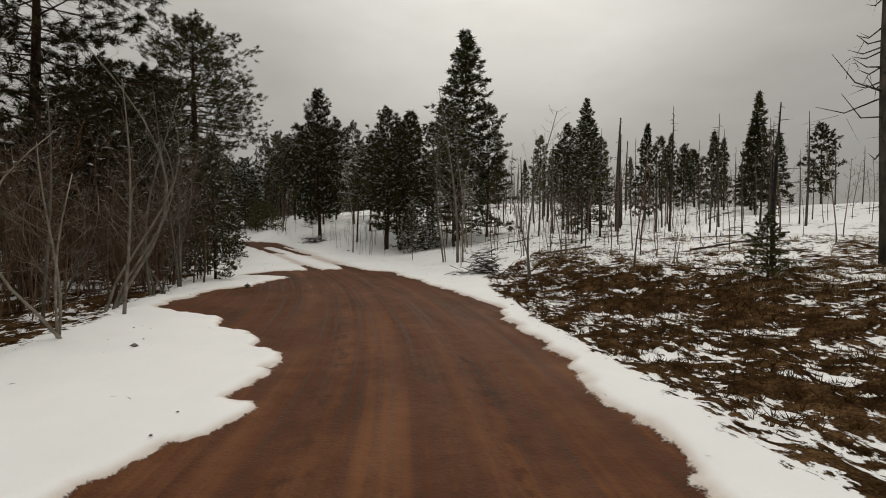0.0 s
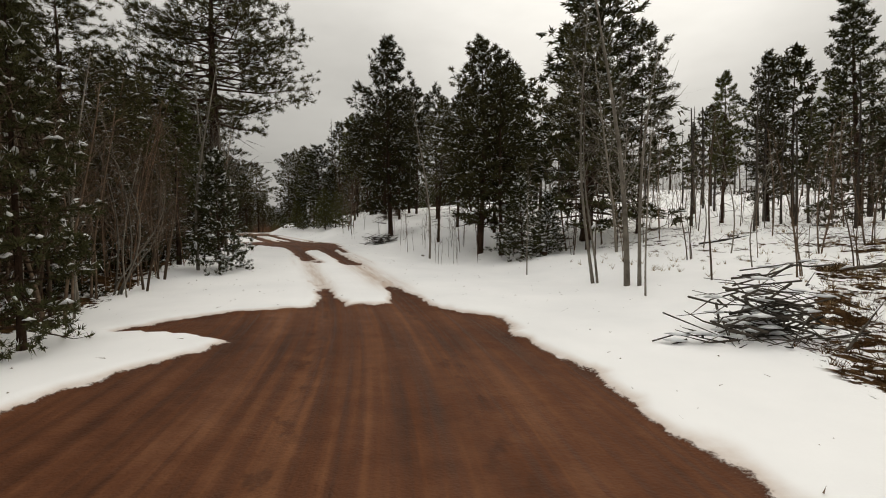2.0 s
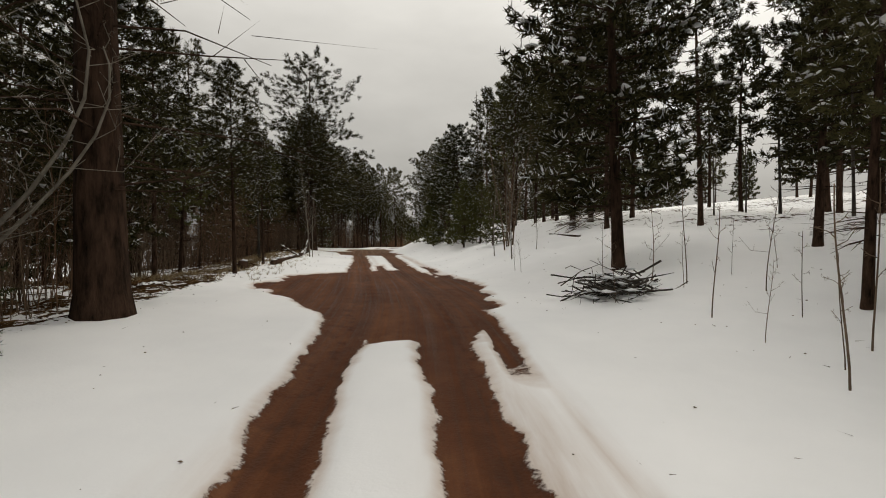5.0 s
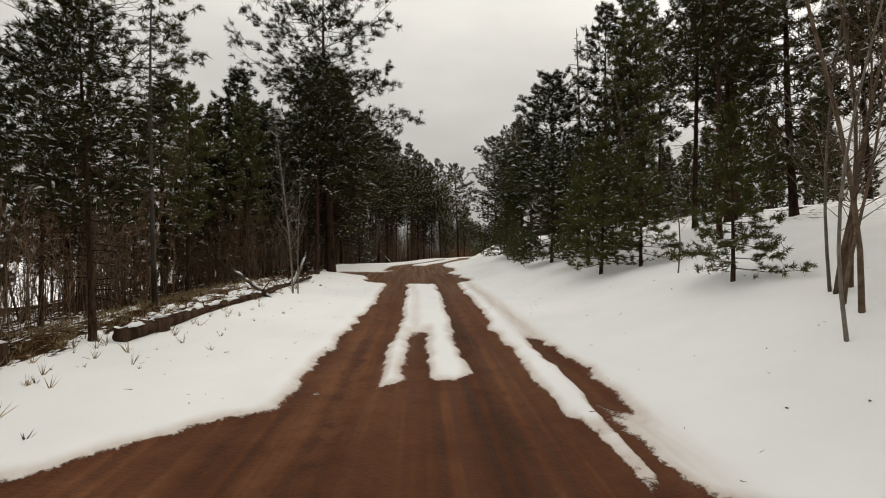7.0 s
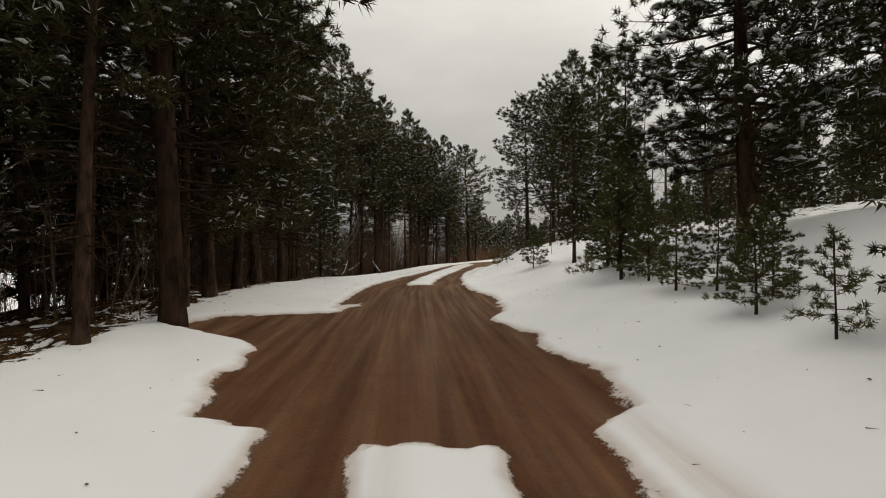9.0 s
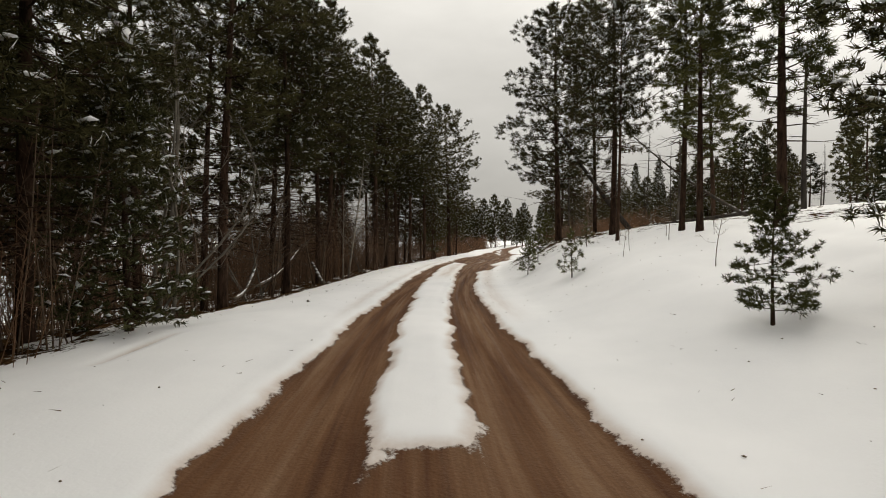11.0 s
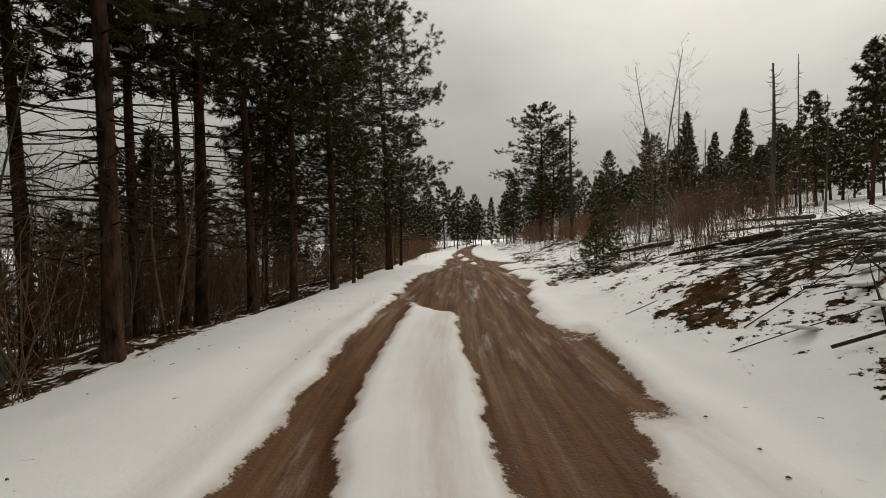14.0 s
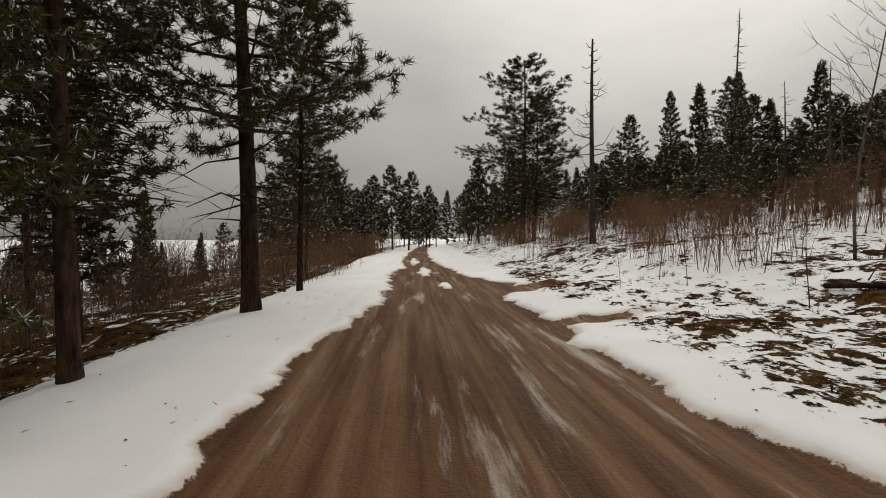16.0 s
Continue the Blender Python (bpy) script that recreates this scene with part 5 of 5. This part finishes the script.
def brush_pile(s, d, wide, deep, high, n, seed, label, bark):
    rng = np.random.default_rng(seed)
    x, y, z = spot(s, d)
    e = root("brush_pile", label, "brush pile")
    e.location = (x, y, z)
    st, sn = Soup(), Soup()
    for i in range(n):
        an, l2 = rng.uniform(0, 6.28), rng.uniform(0.5, 1.0) * wide
        o = np.array([rng.normal() * wide * 0.35, rng.normal() * deep * 0.35, abs(rng.normal()) * high * 0.4])
        dv = np.array([math.cos(an), math.sin(an), rng.normal() * 0.25 * min(1.0, high * 3)])
        g0, g1 = (at_xy(x + o[0] + q * dv[0] * l2 * 0.5, y + o[1] + q * dv[1] * l2 * 0.5)[2] - z for q in (-1, 1))
        o[2] += 0.5 * (g0 + g1)
        dv[2] += (g1 - g0) / l2
        kick = rng.normal(size=3) * 0.05
        r = rng.uniform(0.005, 0.02)
        st.tube([o - dv * l2 * 0.5, o + kick, o + dv * l2 * 0.5], [r, r * 0.8, 0.004], 4, False)
        if rng.random() < 0.3:
            sn.lump(rng, o + np.array([0, 0, r + 0.02]), 0.16, 0.09, 0.04)
    part("deadwood", st, bark, e, kind="stuff")
    part("snow_load", sn, SNOW, e, "snow caught on the sticks", kind="stuff")


brush_pile(15.9, 4.8, 0.95, 1.0, 0.85, 130, 71, "heap of dark dead branches with snow caught in it", BARK_DEAD)
brush_pile(15.7, 3.9, 0.8, 0.5, 0.25, 16, 72, "low spill of dead branches beside a snow bank", BARK_DEAD)
brush_pile(35.8, 3.6, 0.95, 1.0, 0.45, 140, 73, "dark tangle of roots and branches on a snowy verge", BARK_DEAD)
brush_pile(45.0, 7.4, 1.5, 1.0, 0.9, 50, 74, "grey heap of broken limbs below the pines", WOOD_GREY)
brush_pile(92.5, 5.6, 2.0, 3.2, 0.10, 44, 75, "litter of dead branches on the thawed slope", BARK_DEAD)
brush_pile(90.0, 4.8, 1.8, 3.0, 0.10, 50, 77, "scatter of charred branches on the brown slope", BARK_DEAD)
brush_pile(95.0, 7.0, 2.2, 3.4, 0.12, 44, 78, "dead limbs lying across the thawed bank", BARK_DEAD)
brush_pile(99.3, 4.6, 1.3, 0.8, 0.25, 34, 76, "dark fallen twigs on the snowy bank", BARK_TWIG)


def stump(s, d, r, h, seed):
    rng = np.random.default_rng(seed)
    x, y, z = spot(s, d)
    e = root("tree_stump", "cut pine stump with a cap of snow", "stump")
    e.location = (x, y, z)
    so, sn = Soup(), Soup()
    so.tube([(0, 0, -0.1), (0, 0, 0.05), (0, 0, h)], [r * 1.3, r * 1.1, r], 11)
    sn.lump(rng, np.array([0, 0, h]), r * 0.95, r * 0.9, 0.07)
    part("bole", so, BARK_PINE, e)
    part("snow_cap", sn, SNOW, e)


stump(47.9, -4.1, 0.14, 0.2, 81)
stump(46.0, -5.0, 0.16, 0.26, 82)
stump(26.5, 7.6, 0.12, 0.16, 83)


def stones(name, label, places, seed):
    rng = np.random.default_rng(seed)
    for s, d, r in places:
        me = Soup()
        me.lump(rng, np.zeros(3), r, r * 0.8, r * 0.7)
        ob = new(name, me.mesh(name, STONE))
        x, y, z = spot(s, d)
        ob.location = (x, y, z + r * 0.15)
        tagged(ob, label, "stone", "stones beside the road")


stones("stone", "small dark stone lying on roadside snow", [(14.5, -3.2, .10), (83.0, 3.6, .09), (6.4, -3.4, .06), (98.2, 3.6, .08), (30.4, 4.1, .08), (55.2, -3.0, .06), (76.6, -2.6, .05)], 84)


def tufts(name, label, zones, seed, blades, high, material, flat=0.5, stray=0.0):
    """Dry grass, weeds and twigs that stick out of thin snow: too many to count."""
    rng = np.random.default_rng(seed)
    so = Soup()
    for n, s0, s1, d0, d1 in zones:
        S, D = rng.uniform(s0, s1, n), rng.uniform(d0, d1, n)
        keep = (np.maximum(grass_mask(S, D), stray) > rng.uniform(0, 0.9, n)) & (bare_mask(S, D) < 0.3)
        for x, y, z in zip(*spots(S[keep], D[keep])):
            so.tuft(rng, np.array([x, y, z - 0.02]), (0, 0, 1), high * rng.uniform(0.5, 1.3), blades, 0.006, flat)
    ob = new(name, so.mesh(name, material, False))
    tagged(ob, label, "grass", kind="stuff")


tufts("dry_grass", "tufts of dry brown grass poking through thin snow", [(11000, 3, 20, 2.6, 10), (900, 40, 52, -7, -3.6), (900, 82, 112, 3.4, 10), (500, 52, 72, -6, -3.8)], 91, 7, 0.12, GRASS, 0.8)
tufts("straw_grass", "pale straw-coloured dead grass on thawed banks", [(2600, 40, 56, -7, -3.3), (4200, 5, 24, 6.5, 16), (900, 84, 112, 5, 12)], 94, 8, 0.17, STRAW, 0.55, 0.1)
tufts("dry_weed", "scattered dry weed stalks on the snow banks", [(120, 36, 110, -4.6, -2.8), (260, 40, 50, -4.5, -2.6)], 92, 5, 0.08, BARK_TWIG, 0.5, 0.12)

leaning("leaning_dead_tree", "broken snow-capped limb sticking up from a log", (55.2, -3.95, 0), (56.0, -3.6, 1.0), 0.06, 67, WOOD_GREY, 1)
leaning("leaning_dead_tree", "short broken limb standing beside a snowy log", (54.6, -3.8, 0), (54.9, -3.6, 0.6), 0.05, 68, WOOD_GREY, 1)


def crumbs(name, label, n, seed, material):
    """Bits of bark, needles and clods strewn on the snow: too many to count."""
    rng = np.random.default_rng(seed)
    so = Soup()
    S, D = rng.uniform(0, 112, n), rng.uniform(-4.8, 7, n)
    keep = (bare_mask(S, D) < 0.25) & (np.abs(D) > 0.4)
    for x, y, z in zip(*spots(S[keep], D[keep])):
        r = rng.uniform(0.005, 0.018)
        a = rng.uniform(0, 6.28)
        q = np.array([x, y, z + 0.008])
        t = np.array([math.cos(a), math.sin(a), 0.2])
        if rng.random() < 0.5:
            so.spike(rng, q, q + t * r * 5, r * 0.3)
        else:
            so.lump(rng, q, r, r * 0.7, r * 0.6)
    tagged(new(name, so.mesh(name, material)), label, "litter", kind="stuff")


crumbs("twig_litter", "specks of bark, needles and clods scattered over the snow", 2600, 93, BARK_TWIG)
